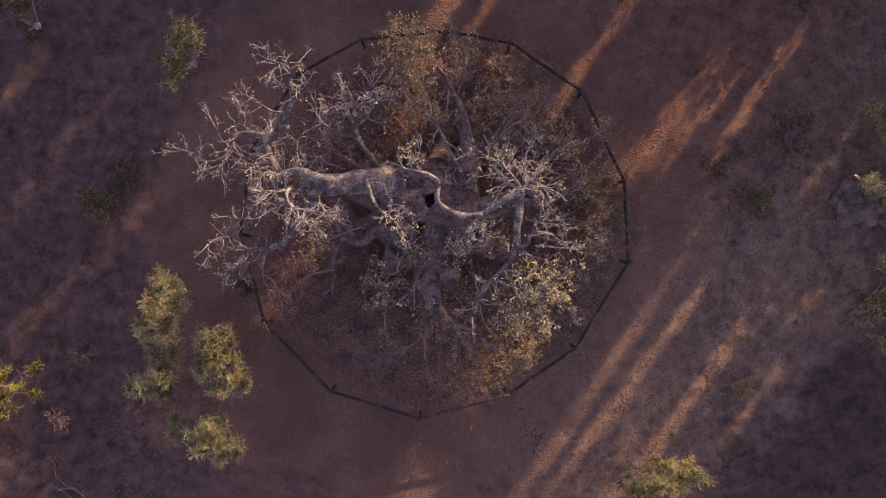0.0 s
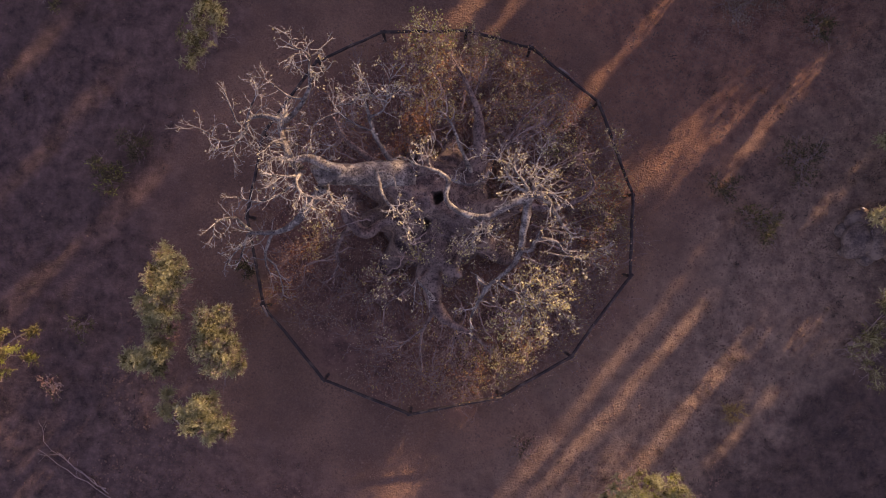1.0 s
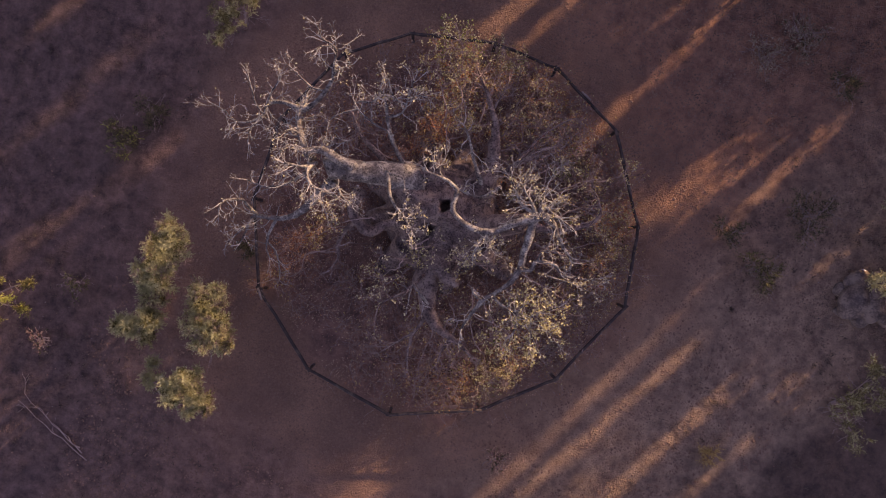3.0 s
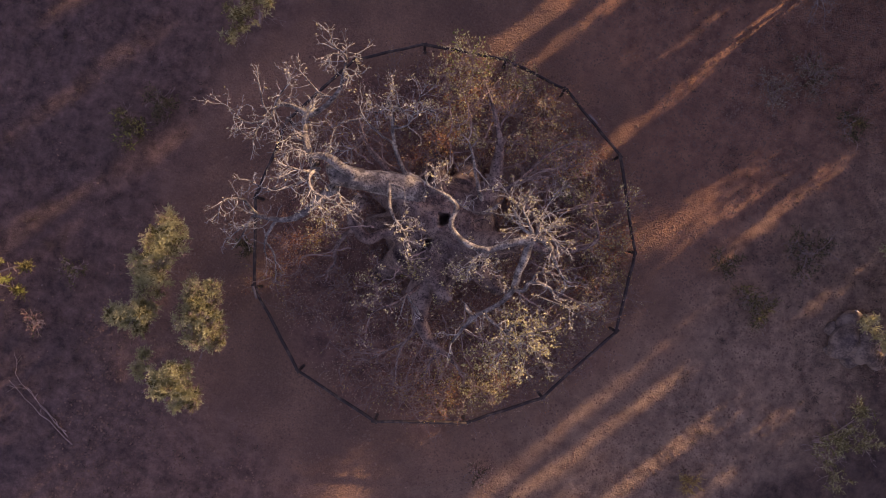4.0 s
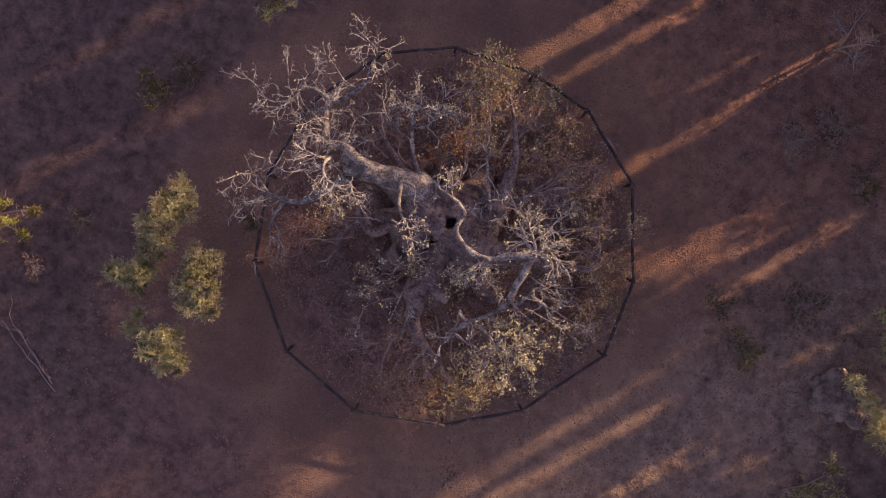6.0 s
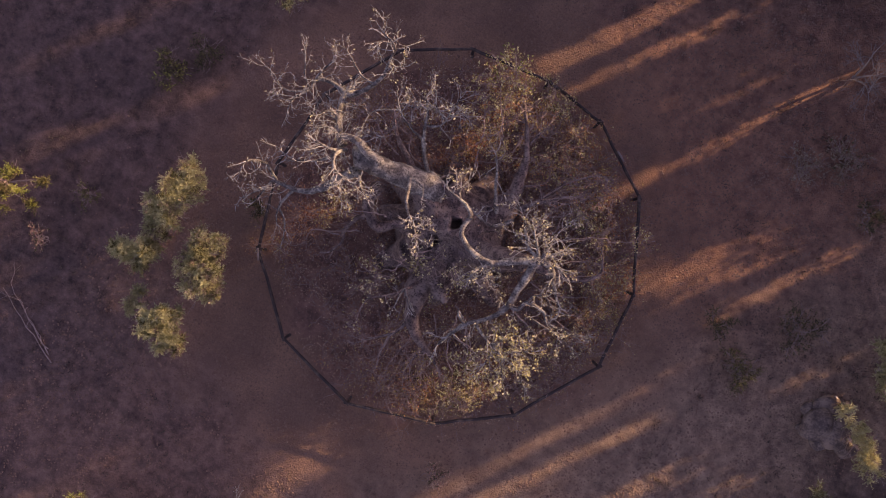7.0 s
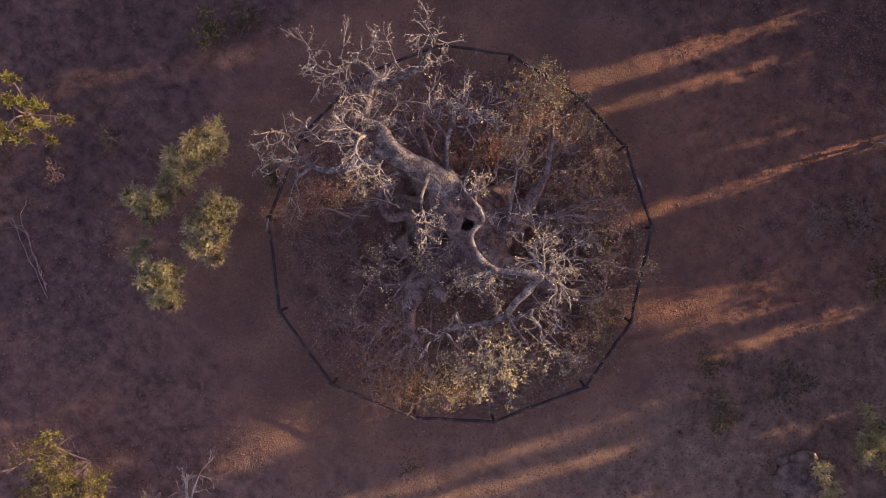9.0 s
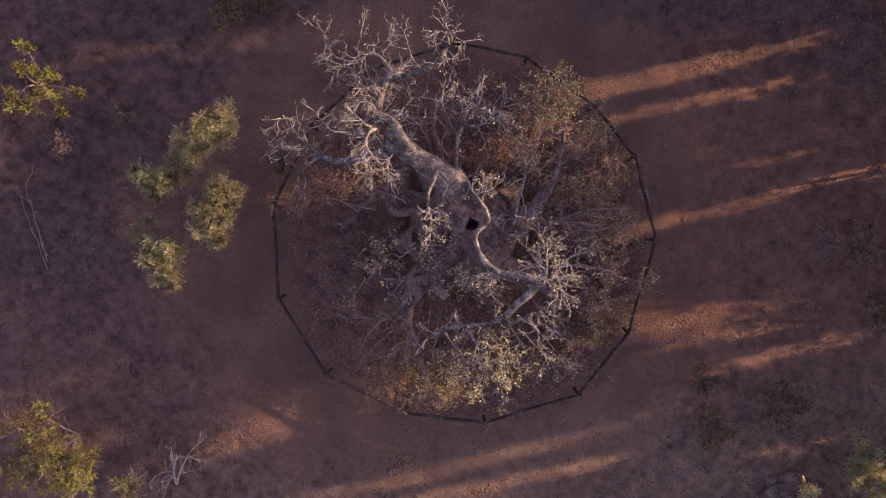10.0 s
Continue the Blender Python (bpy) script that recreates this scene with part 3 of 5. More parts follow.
    limb([(1.19, 1.95, 2.50, 0.341), (1.27, 2.92, 2.90, 0.268), (1.20, 3.73, 3.10, 0.189), (1.03, 4.45, 3.30, 0.112), (0.73, 5.03, 3.40, 0.073), (0.38, 5.61, 3.40, 0.048), (0.13, 5.96, 3.40, 0.024)], 13, 0.7, 1, BARK, leaf=0.35, foliage=BROWN, start=0.45)
    limb([(0.92, 4.73, 3.30, 0.048), (1.08, 5.31, 3.30, 0.036), (1.23, 5.77, 3.20, 0.019)], 6, 0.6, 1, BARK, leaf=0.3, foliage=BROWN)
    limb([(1.10, 2.24, 3.00, 0.083), (0.81, 2.63, 3.40, 0.066), (0.55, 3.11, 3.70, 0.052), (0.32, 3.59, 3.90, 0.037), (0.06, 3.96, 4.00, 0.021)], 6, 0.5, 1, start=0.5, leaf=0.3, foliage=BROWN)
    limb([(1.68, 2.31, 3.00, 0.083), (1.34, 1.97, 3.20, 0.066), (0.99, 1.81, 3.40, 0.048), (0.57, 1.86, 3.50, 0.035), (0.26, 1.98, 3.60, 0.019)], 6, 0.45, 1, start=0.4, leaf=0.1)
    limb([(1.81, 2.83, 2.90, 0.132), (2.01, 3.17, 3.10, 0.082), (2.36, 3.42, 3.30, 0.053), (2.75, 3.81, 3.40, 0.024)], 9, 0.6, 1, BARK, leaf=0.2, foliage=BROWN)
    limb([(2.07, 3.20, 3.00, 0.060), (2.57, 4.12, 2.90, 0.044), (3.09, 4.70, 2.80, 0.031), (3.66, 5.16, 2.70, 0.017)], 9, 0.7, 1, BARK, leaf=0.4, foliage=BROWN)
    limb([(2.32, 3.35, 3.00, 0.048), (3.12, 3.76, 2.80, 0.036), (3.85, 4.41, 2.60, 0.019)], 9, 0.7, 1, BARK, leaf=0.4, foliage=RUSSET)
    # eastern limbs
    limb([(1.17, 0.80, 3.00, 0.435), (1.85, 0.98, 4.40, 0.316), (2.37, 1.19, 5.20, 0.224), (2.66, 1.33, 5.60, 0.164)], 0, 0.5, 1, BARK, end=0)
    limb([(2.84, 1.39, 5.75, 0.129), (2.62, 1.30, 5.80, 0.137), (2.17, 1.08, 5.80, 0.113), (1.75, 0.78, 5.70, 0.099), (1.34, 0.63, 5.70, 0.099), (0.85, 0.71, 5.70, 0.092), (0.43, 0.91, 5.70, 0.085), (0.25, 1.17, 5.80, 0.072), (0.29, 1.49, 5.85, 0.071), (0.25, 1.71, 5.90, 0.065), (0.02, 1.85, 5.95, 0.053), (-0.23, 1.94, 6.00, 0.043), (-0.59, 1.99, 6.05, 0.032), (-0.93, 2.15, 6.10, 0.016)], 4, 0.4, 1, start=0.9, leaf=0.14)
    limb([(-0.23, 1.94, 6.00, 0.043), (-0.35, 2.17, 6.00, 0.032), (-0.28, 2.48, 6.05, 0.026), (-0.22, 2.69, 6.10, 0.016)], 7, 0.35, 1, start=0.4, leaf=0.35)
    limb([(-0.34, 2.14, 6.00, 0.026), (-0.54, 2.29, 6.10, 0.021), (-0.59, 2.57, 6.15, 0.012)], 4, 0.3, 1, start=0.4, leaf=0.35)
    limb([(0.29, 1.45, 5.85, 0.043), (0.39, 1.61, 5.95, 0.028)], 0, 0.3, 1, end=0)
    limb([(2.66, 1.37, 5.80, 0.144), (3.00, 1.47, 5.75, 0.129), (3.34, 1.32, 5.40, 0.101), (3.62, 1.02, 5.00, 0.074), (3.96, 0.71, 4.50, 0.046), (4.24, 0.45, 4.20, 0.023)], 7, 0.5, 1, leaf=0.21)
    limb([(3.06, 1.51, 5.70, 0.054), (3.47, 1.48, 5.70, 0.036), (3.82, 1.33, 5.60, 0.019)], 7, 0.4, 1, start=0.2, leaf=0.21)
    limb([(2.26, 1.36, 2.70, 0.214), (3.53, 1.28, 2.60, 0.117), (4.36, 1.46, 2.60, 0.084), (4.83, 1.69, 2.60, 0.076), (5.15, 1.97, 2.60, 0.061), (5.24, 2.27, 2.60, 0.048), (5.09, 2.63, 2.50, 0.032), (4.80, 3.09, 2.50, 0.017)], 7, 0.5, 1, BARK, leaf=0.21, foliage=BROWN, start=0.6)
    limb([(2.66, 1.47, 5.80, 0.065), (2.30, 1.63, 5.90, 0.048), (2.06, 1.91, 5.90, 0.036), (1.82, 2.26, 5.90, 0.021), (1.62, 2.50, 5.80, 0.012)], 16, 0.5, 1, start=0.15, leaf=0.32)
    limb([(2.72, 1.50, 5.85, 0.065), (2.48, 1.80, 6.00, 0.043), (2.21, 2.16, 6.00, 0.029), (2.32, 2.61, 6.00, 0.016)], 16, 0.5, 1, start=0.15, leaf=0.32)
    limb([(2.82, 1.53, 5.85, 0.065), (2.83, 1.97, 5.90, 0.043), (2.90, 2.42, 5.80, 0.028), (3.01, 2.81, 5.70, 0.016)], 16, 0.5, 1, start=0.15, leaf=0.24)
    limb([(2.76, 1.44, 5.80, 0.053), (3.06, 1.77, 5.80, 0.038), (3.35, 2.13, 5.70, 0.021)], 13, 0.45, 1, start=0.15, leaf=0.32)
    limb([(1.46, 0.68, 5.70, 0.044), (1.26, 0.35, 5.60, 0.032), (1.18, -0.03, 5.40, 0.017)], 13, 0.4, 1, start=0.1, leaf=0.42, end=4)
    limb([(1.38, 0.65, 5.70, 0.038), (1.63, 0.26, 5.50, 0.027), (1.91, 0.10, 5.40, 0.015)], 9, 0.4, 1, start=0.1, leaf=0.42)
    # the arm that reaches south, its elbow and its leafy end
    limb([(2.71, 1.38, 5.80, 0.144), (2.71, 0.84, 5.60, 0.130), (2.67, 0.32, 5.40, 0.116), (2.67, -0.16, 5.20, 0.103), (2.55, -0.58, 5.10, 0.081), (2.24, -0.98, 5.00, 0.074), (1.78, -1.42, 4.90, 0.074), (1.57, -1.82, 4.70, 0.056), (1.41, -2.26, 4.40, 0.046), (1.31, -2.57, 4.20, 0.028)], 17, 0.45, 1, leaf=0.35, start=0.3)
    limb([(1.77, -1.40, 4.90, 0.056), (1.51, -1.30, 5.00, 0.047), (1.36, -1.10, 5.10, 0.038)], 0, 0.3, 1, end=0)
    limb([(2.63, -0.24, 5.30, 0.073), (2.96, -0.21, 5.30, 0.073), (3.11, 0.11, 5.40, 0.066), (3.47, 0.14, 5.40, 0.054), (3.75, 0.06, 5.30, 0.044), (3.99, -0.16, 5.20, 0.033), (4.44, -0.12, 5.10, 0.022), (5.02, -0.11, 5.00, 0.013)], 9, 0.45, 1, leaf=0.4)
    limb([(3.13, 0.11, 5.40, 0.044), (3.19, 0.40, 5.50, 0.032), (3.50, 0.53, 5.50, 0.028), (3.74, 0.41, 5.50, 0.015)], 6, 0.35, 1, leaf=0.1)
    limb([(3.46, -0.25, 5.10, 0.028), (4.26, -0.34, 5.00, 0.022), (4.95, -0.48, 4.90, 0.013)], 6, 0.45, 1, leaf=0.8)
    limb([(1.96, -1.20, 4.90, 0.050), (2.34, -1.42, 4.90, 0.048), (2.84, -1.61, 5.00, 0.045), (3.28, -1.75, 5.00, 0.033), (3.78, -1.87, 5.00, 0.025), (4.16, -2.11, 5.00, 0.014)], 19, 0.5, 1, start=0.25, leaf=0.9, foliage=YELLOW, size=0.086)
    limb([(2.84, -1.61, 5.00, 0.033), (3.16, -1.13, 5.10, 0.027), (3.46, -0.86, 5.20, 0.014)], 13, 0.45, 1, start=0.2, leaf=0.9, foliage=YELLOW, size=0.086)
    limb([(3.25, -1.65, 5.00, 0.028), (3.63, -1.39, 5.10, 0.025), (4.08, -1.13, 5.20, 0.013)], 13, 0.45, 1, start=0.2, leaf=0.9, foliage=YELLOW, size=0.086)
    limb([(2.97, -1.69, 4.90, 0.028), (2.90, -2.22, 4.80, 0.023), (2.83, -2.71, 4.60, 0.014)], 13, 0.45, 1, start=0.2, leaf=0.85, foliage=YELLOW, size=0.088)
    limb([(3.29, -1.80, 4.90, 0.028), (3.52, -2.24, 4.80, 0.023), (3.79, -2.60, 4.70, 0.013)], 12, 0.45, 1, start=0.2, leaf=0.9, foliage=YELLOW, size=0.088)
    # southern limbs
    limb([(-0.12, -0.49, 2.60, 0.408), (0.30, -0.74, 2.90, 0.252), (0.62, -0.94, 3.05, 0.169), (0.93, -1.19, 3.15, 0.131)], 0, 0.4, 1, BARK, end=0)
    limb([(-0.03, -0.98, 2.50, 0.375), (0.06, -1.98, 2.60, 0.289), (0.48, -2.62, 2.70, 0.193), (1.04, -2.95, 2.70, 0.116), (1.53, -3.19, 2.70, 0.075), (1.93, -3.49, 2.70, 0.030)], 6, 0.6, 1, BARK, leaf=0.11, foliage=BROWN, start=0.5)
    limb([(0.19, -2.34, 2.60, 0.100), (0.01, -2.80, 2.60, 0.061), (-0.20, -3.25, 2.60, 0.048), (-0.20, -3.84, 2.50, 0.034), (-0.10, -4.44, 2.40, 0.017)], 5, 0.5, 1, BARK, leaf=0.11, foliage=BROWN)
    limb([(-0.11, -3.05, 2.60, 0.048), (-0.68, -3.56, 2.50, 0.037), (-1.18, -4.04, 2.40, 0.018)], 5, 0.5, 1, BARK, leaf=0.11, foliage=BROWN)
    limb([(1.15, -2.99, 2.70, 0.075), (0.91, -3.45, 2.70, 0.048), (0.83, -4.03, 2.60, 0.022)], 4, 0.5, 1, BARK, leaf=0.11, foliage=BROWN)
    limb([(0.15, -2.01, 3.00, 0.048), (-0.29, -1.63, 3.50, 0.040), (-0.48, -1.40, 3.80, 0.035)], 0, 0.3, 1, end=0)
    limb([(-0.48, -1.40, 3.80, 0.032), (-0.20, -1.70, 3.90, 0.026), (-0.01, -2.03, 3.90, 0.015)], 1, 0.35, 1, leaf=0.11)
    limb([(-0.48, -1.40, 3.80, 0.032), (-0.51, -1.73, 3.90, 0.026), (-0.50, -2.08, 3.90, 0.015)], 1, 0.35, 1, leaf=0.11)
    # trunk bark on these four, for its twigs with shade in the colour
    limb([(-0.19, -1.08, 2.90, 0.067), (-0.61, -1.65, 3.40, 0.048), (-1.00, -1.97, 3.60, 0.035), (-1.42, -2.34, 3.60, 0.026), (-1.45, -2.94, 3.50, 0.014)], 6, 0.5, 1, BARK, start=0.25, leaf=0.8)
    limb([(-0.47, -0.86, 2.90, 0.048), (-1.12, -0.73, 3.40, 0.030), (-1.65, -0.72, 3.60, 0.016)], 4, 0.4, 1, BARK, start=0.3, leaf=0.6)
    limb([(-0.88, -1.26, 3.20, 0.036), (-1.35, -1.47, 3.50, 0.026), (-1.87, -1.49, 3.60, 0.014)], 5, 0.45, 1, BARK, start=0.2, leaf=0.9)
    limb([(0.50, -0.05, 2.90, 0.048), (1.01, -0.26, 3.40, 0.036), (1.53, -0.37, 3.60, 0.016)], 5, 0.45, 1, BARK, start=0.3, leaf=0.8)

    # short shoots on the trunk
    for x, y, z in ((-0.6, 0.9, 3.0), (0.5, 0.45, 2.8), (-0.35, -0.1, 2.7), (0.25, 0.1, 2.8), (-0.95, 0.5, 2.7), (0.95, 1.5, 3.0), (0.35, -0.9, 2.9), (0.7, -0.1, 2.4)):
        a = rng.uniform(0, 6.3)
        limb([(x, y, z - 0.3, 0.028), (x + 0.15 * math.cos(a), y + 0.15 * math.sin(a), z + 0.25, 0.02), (x + 0.4 * math.cos(a), y + 0.4 * math.sin(a), z + 0.5, 0.012)], 2, 0.4, 1, BARK, leaf=0.4, start=0.4)

    # low leafy branches that hang round the tree
    def bough(centre, wide, high, count, mats, size=0.09, sprigs=1.0):
        c = Vector(centre) - origin
        t, tips = Tubes(), []
        root = Vector((c.x * 0.6, c.y * 0.6, max(1.2, c.z + 0.2)))
        side = Vector((rng.uniform(-0.4, 0.4), rng.uniform(-0.4, 0.4), 0.2))
        line = curve([(*root, 0.024), (*(root.lerp(c, 0.35) + side), 0.019), (*(root.lerp(c, 0.7) - side * 0.6), 0.015), (*c, 0.011)], 5)
        t.add([Vector(p[:3]) + scatter_way(rng) * 0.03 for p in line], [p[3] for p in line], 6, 0.2)
        for _ in range(int((9 + 9 * wide) * sprigs)):
            twig(t, tips, rng, c + scatter_way(rng) * wide * 0.35, scatter_way(rng, 0.5), wide * rng.uniform(0.5, 1.1), 0.013, 1, 0.7, 0.0, least=0.007)
        body = part("bough", t.mesh("bough", SHRUB_BARK), tree)
        for mat, share in mats:
            l = Leaves()
            for _ in range(max(3, int(count * share / 4))):
                if rng.random() < 0.55:
                    k = rng.choice(tips)[0] + scatter_way(rng) * 0.12
                else:
                    k = c + Vector((rng.gauss(0, wide * 0.48), rng.gauss(0, wide * 0.48), rng.gauss(0, high * 0.5)))
                l.cluster(rng, k, rng.randint(2, 6), size, 0.14)
            part("leaves", l.mesh("leaves", mat), body)

    bough((-0.69, 6.53, 3.60), 0.75, 0.35, 620, [(LIME, 0.25), (YELLOW, 0.6), (BROWN, 0.15)], size=0.080)
    bough((-1.05, 5.79, 3.50), 0.80, 0.35, 480, [(YELLOW, 0.5), (BROWN, 0.3), (RUSSET, 0.2)], size=0.080)
    bough((-0.25, 5.92, 3.30), 0.80, 0.35, 510, [(YELLOW, 0.35), (BROWN, 0.4), (RUSSET, 0.25)], size=0.084)
    bough((-0.52, 4.75, 3.10), 0.85, 0.35, 800, [(RUSSET, 0.35), (BROWN, 0.3), (YELLOW, 0.35)], size=0.076)
    bough((0.11, 4.32, 2.80), 0.60, 0.30, 272, [(YELLOW, 0.6), (BROWN, 0.4)], size=0.080)
    bough((-0.85, 4.01, 1.80), 0.55, 0.30, 544, [(RUSSET, 0.7), (BROWN, 0.3)], size=0.068)
    bough((-1.40, 3.54, 1.20), 0.50, 0.25, 392, [(RUSSET, 0.85), (BROWN, 0.15)], size=0.064)
    bough((-1.89, 2.99, 1.40), 0.35, 0.20, 168, [(RUSSET, 0.7), (LITTER, 0.3)], size=0.064)
    bough((1.01, 6.86, 1.60), 0.65, 0.35, 714, [(YELLOW, 0.55), (OLIVE, 0.25), (BROWN, 0.2)], size=0.076)
    bough((0.87, 6.13, 1.80), 0.60, 0.40, 646, [(RUSSET, 0.6), (BROWN, 0.4)], size=0.068)
    bough((2.41, 6.31, 1.70), 0.90, 0.50, 520, [(BROWN, 0.35), (YELLOW, 0.25), (RUSSET, 0.4)], size=0.066, sprigs=0.7)
    bough((2.52, 5.37, 1.80), 1.00, 0.60, 560, [(BROWN, 0.35), (YELLOW, 0.3), (RUSSET, 0.35)], size=0.066, sprigs=0.7)
    bough((4.01, 5.31, 1.40), 0.90, 0.50, 400, [(RUSSET, 0.5), (YELLOW, 0.2), (BROWN, 0.3)], size=0.064, sprigs=0.7)
    bough((1.60, 4.60, 2.60), 0.90, 0.50, 360, [(YELLOW, 0.45), (BROWN, 0.25), (RUSSET, 0.3)], size=0.070, sprigs=0.5)
    bough((3.20, 4.40, 2.30), 0.90, 0.50, 320, [(YELLOW, 0.45), (BROWN, 0.25), (RUSSET, 0.3)], size=0.066, sprigs=0.5)
    bough((5.20, 2.30, 1.70), 0.90, 0.40, 320, [(YELLOW, 0.4), (BROWN, 0.3), (RUSSET, 0.3)], size=0.064, sprigs=0.5)
    bough((3.85, 3.64, 2.40), 0.55, 0.40, 255, [(OLIVE, 0.5), (YELLOW, 0.5)], size=0.088)
    bough((4.44, 4.37, 1.50), 0.90, 0.50, 420, [(RUSSET, 0.55), (YELLOW, 0.2), (BROWN, 0.25)], size=0.064, sprigs=0.7)
    bough((4.87, 3.20, 1.80), 0.70, 0.40, 255, [(BROWN, 0.5), (YELLOW, 0.5)], size=0.072)
    bough((6.06, 3.84, 1.90), 0.42, 0.25, 136, [(YELLOW, 0.6), (BROWN, 0.4)], size=0.080)
    bough((5.95, 1.99, 1.30), 0.60, 0.30, 714, [(RUSSET, 0.45), (YELLOW, 0.45), (BROWN, 0.1)], size=0.072)
    bough((6.27, 2.43, 1.40), 0.40, 0.30, 374, [(RUSSET, 0.5), (YELLOW, 0.5)], size=0.072)
    bough((6.52, 1.20, 1.00), 0.55, 0.30, 442, [(OLIVE, 0.4), (BROWN, 0.4), (YELLOW, 0.2)], size=0.068)
    bough((5.64, 0.66, 1.20), 0.80, 0.40, 600, [(BROWN, 0.4), (YELLOW, 0.3), (RUSSET, 0.3)], size=0.064)
    bough((6.09, -0.28, 1.10), 0.80, 0.40, 480, [(BROWN, 0.35), (YELLOW, 0.3), (RUSSET, 0.35)], size=0.060)
    bough((5.01, -1.07, 1.20), 0.70, 0.30, 204, [(YELLOW, 0.4), (BROWN, 0.6)], size=0.068)
    bough((2.47, -2.74, 3.40), 0.45, 0.30, 187, [(YELLOW, 0.8), (OLIVE, 0.2)], size=0.100)
    bough((3.18, -2.95, 3.00), 0.50, 0.30, 442, [(RUSSET, 0.6), (YELLOW, 0.4)], size=0.080)
    bough((2.77, -4.26, 1.05), 0.75, 0.22, 800, [(OLIVE, 0.25), (YELLOW, 0.55), (BROWN, 0.2)], size=0.064)
    bough((3.50, -3.74, 1.28), 0.50, 0.22, 408, [(YELLOW, 0.55), (BROWN, 0.45)], size=0.072)
    bough((1.58, -4.81, 1.20), 0.70, 0.30, 560, [(BROWN, 0.4), (OLIVE, 0.15), (RUSSET, 0.45)], size=0.064)
    bough((0.41, -4.94, 1.00), 0.80, 0.30, 408, [(BROWN, 0.7), (RUSSET, 0.3)], size=0.060)
    bough((1.46, -3.88, 1.20), 0.80, 0.30, 442, [(BROWN, 0.6), (OLIVE, 0.4)], size=0.064)
    bough((-5.07, -0.79, 0.80), 0.75, 0.25, 579, [(RUSSET, 0.65), (LITTER, 0.35)], size=0.064)
    bough((-4.94, -1.51, 0.70), 0.50, 0.25, 355, [(RUSSET, 0.7), (LITTER, 0.3)], size=0.064)
    bough((-4.43, -0.34, 1.00), 0.60, 0.30, 340, [(BROWN, 0.6), (YELLOW, 0.4)], size=0.068)
    bough((-3.56, -0.00, 3.20), 0.35, 0.20, 119, [(YELLOW, 0.7), (RUSSET, 0.3)], size=0.080)
    bough((-5.59, -2.30, 0.50), 0.70, 0.20, 442, [(BROWN, 0.5), (RUSSET, 0.5)], size=0.060)
    bough((-1.56, -1.60, 3.30), 0.60, 0.35, 150, [(YELLOW, 0.8), (BROWN, 0.2)], size=0.074, sprigs=0.3)
    bough((-0.37, -2.97, 1.60), 0.80, 0.40, 238, [(BROWN, 0.6), (YELLOW, 0.4)], size=0.068, sprigs=0.35)
    bough((-5.00, 3.64, 0.90), 0.90, 0.30, 408, [(BROWN, 0.6), (RUSSET, 0.4)], size=0.060)
    bough((-3.49, 3.73, 1.00), 0.90, 0.30, 510, [(RUSSET, 0.5), (BROWN, 0.5)], size=0.064)
    bough((0.87, -0.51, 3.40), 0.70, 0.35, 180, [(YELLOW, 0.9), (BROWN, 0.1)], size=0.080, sprigs=0.3)
    bough((-0.48, -0.40, 3.20), 0.60, 0.30, 153, [(YELLOW, 0.9), (OLIVE, 0.1)], size=0.088, sprigs=0.35)


build_baobab()


# ---- shrubs and small trees ----
def bush(name, label, category, base, clumps, count, mats, size=0.10, bark=SHRUB_BARK, seed=1, group=""):
    """A shrub or small tree: stems from the base to each clump (dx, dy, z, radius), twigs and leaves in uneven tufts."""
    rng = random.Random(seed)
    z0 = ground_height(*base)
    thing = tagged(new(name), label, category, group)
    thing.location = (*base, z0)
    tips, knots, sprays = [], [], Tubes()
    for dx, dy, z, r in clumps:
        t = Tubes()
        c = Vector((dx, dy, z))
        mid = c * 0.5 + Vector((rng.uniform(-0.2, 0.2), rng.uniform(-0.2, 0.2), z * 0.1))
        line = curve([(0, 0, -0.1, 0.03 + 0.02 * z / 2), (*mid, 0.02 + 0.01 * z / 2), (*c, 0.012)], 4)
        t.add([p[:3] for p in line], [p[3] for p in line], 7, 0.2)
        for _ in range(max(4, int(9 * r / 0.6))):
            i = rng.randrange(len(line) // 2, len(line))
            twig(sprays, tips, rng, Vector(line[i][:3]), scatter_way(rng, 0.6), r * rng.uniform(0.7, 1.2), 0.012, 1, 0.5, 0.1)
        part("stem", t.mesh("stem", bark), thing)
        for _ in range(max(5, int(30 * r * r / 0.36))):
            w = scatter_way(rng, 0.75) * r * (rng.random() ** 0.5) * rng.uniform(0.7, 1.2)
            knots.append(c + w)
    tagged(part("twigwork", sprays.mesh("twigwork", bark), thing), kind="stuff")
    if count:
        for mat, share in mats:
            l = Leaves()
            some = [k for k in knots if rng.random() < share * 1.1] or knots[:2]
            per = max(4, int(count * share / len(some)))
            for k in some:
                l.spray(rng, k, per, size)
            part("foliage", l.mesh("foliage", mat), thing)
    return thing


SMALL = "small trees round the clearing"
bush("small_tree", "tall sage-green small tree in the evening sun", "tree", (-9.50, -2.96), [(0.64, 1.64, 3.40, 0.44), (0.98, 1.36, 3.40, 0.47), (0.69, 1.05, 3.50, 0.53), (1.16, 1.09, 3.30, 0.41), (0.72, 0.50, 3.50, 0.56), (0.86, 0.80, 3.45, 0.56), (0.17, 0.05, 3.30, 0.37), (0.56, -0.13, 3.50, 0.55), (0.73, -0.39, 3.40, 0.50), (0.45, -0.74, 3.30, 0.44)], 30000, [(SAGE, 0.75), (OLIVE, 0.1), (DUSTY, 0.15)], 0.072, seed=21, group=SMALL)
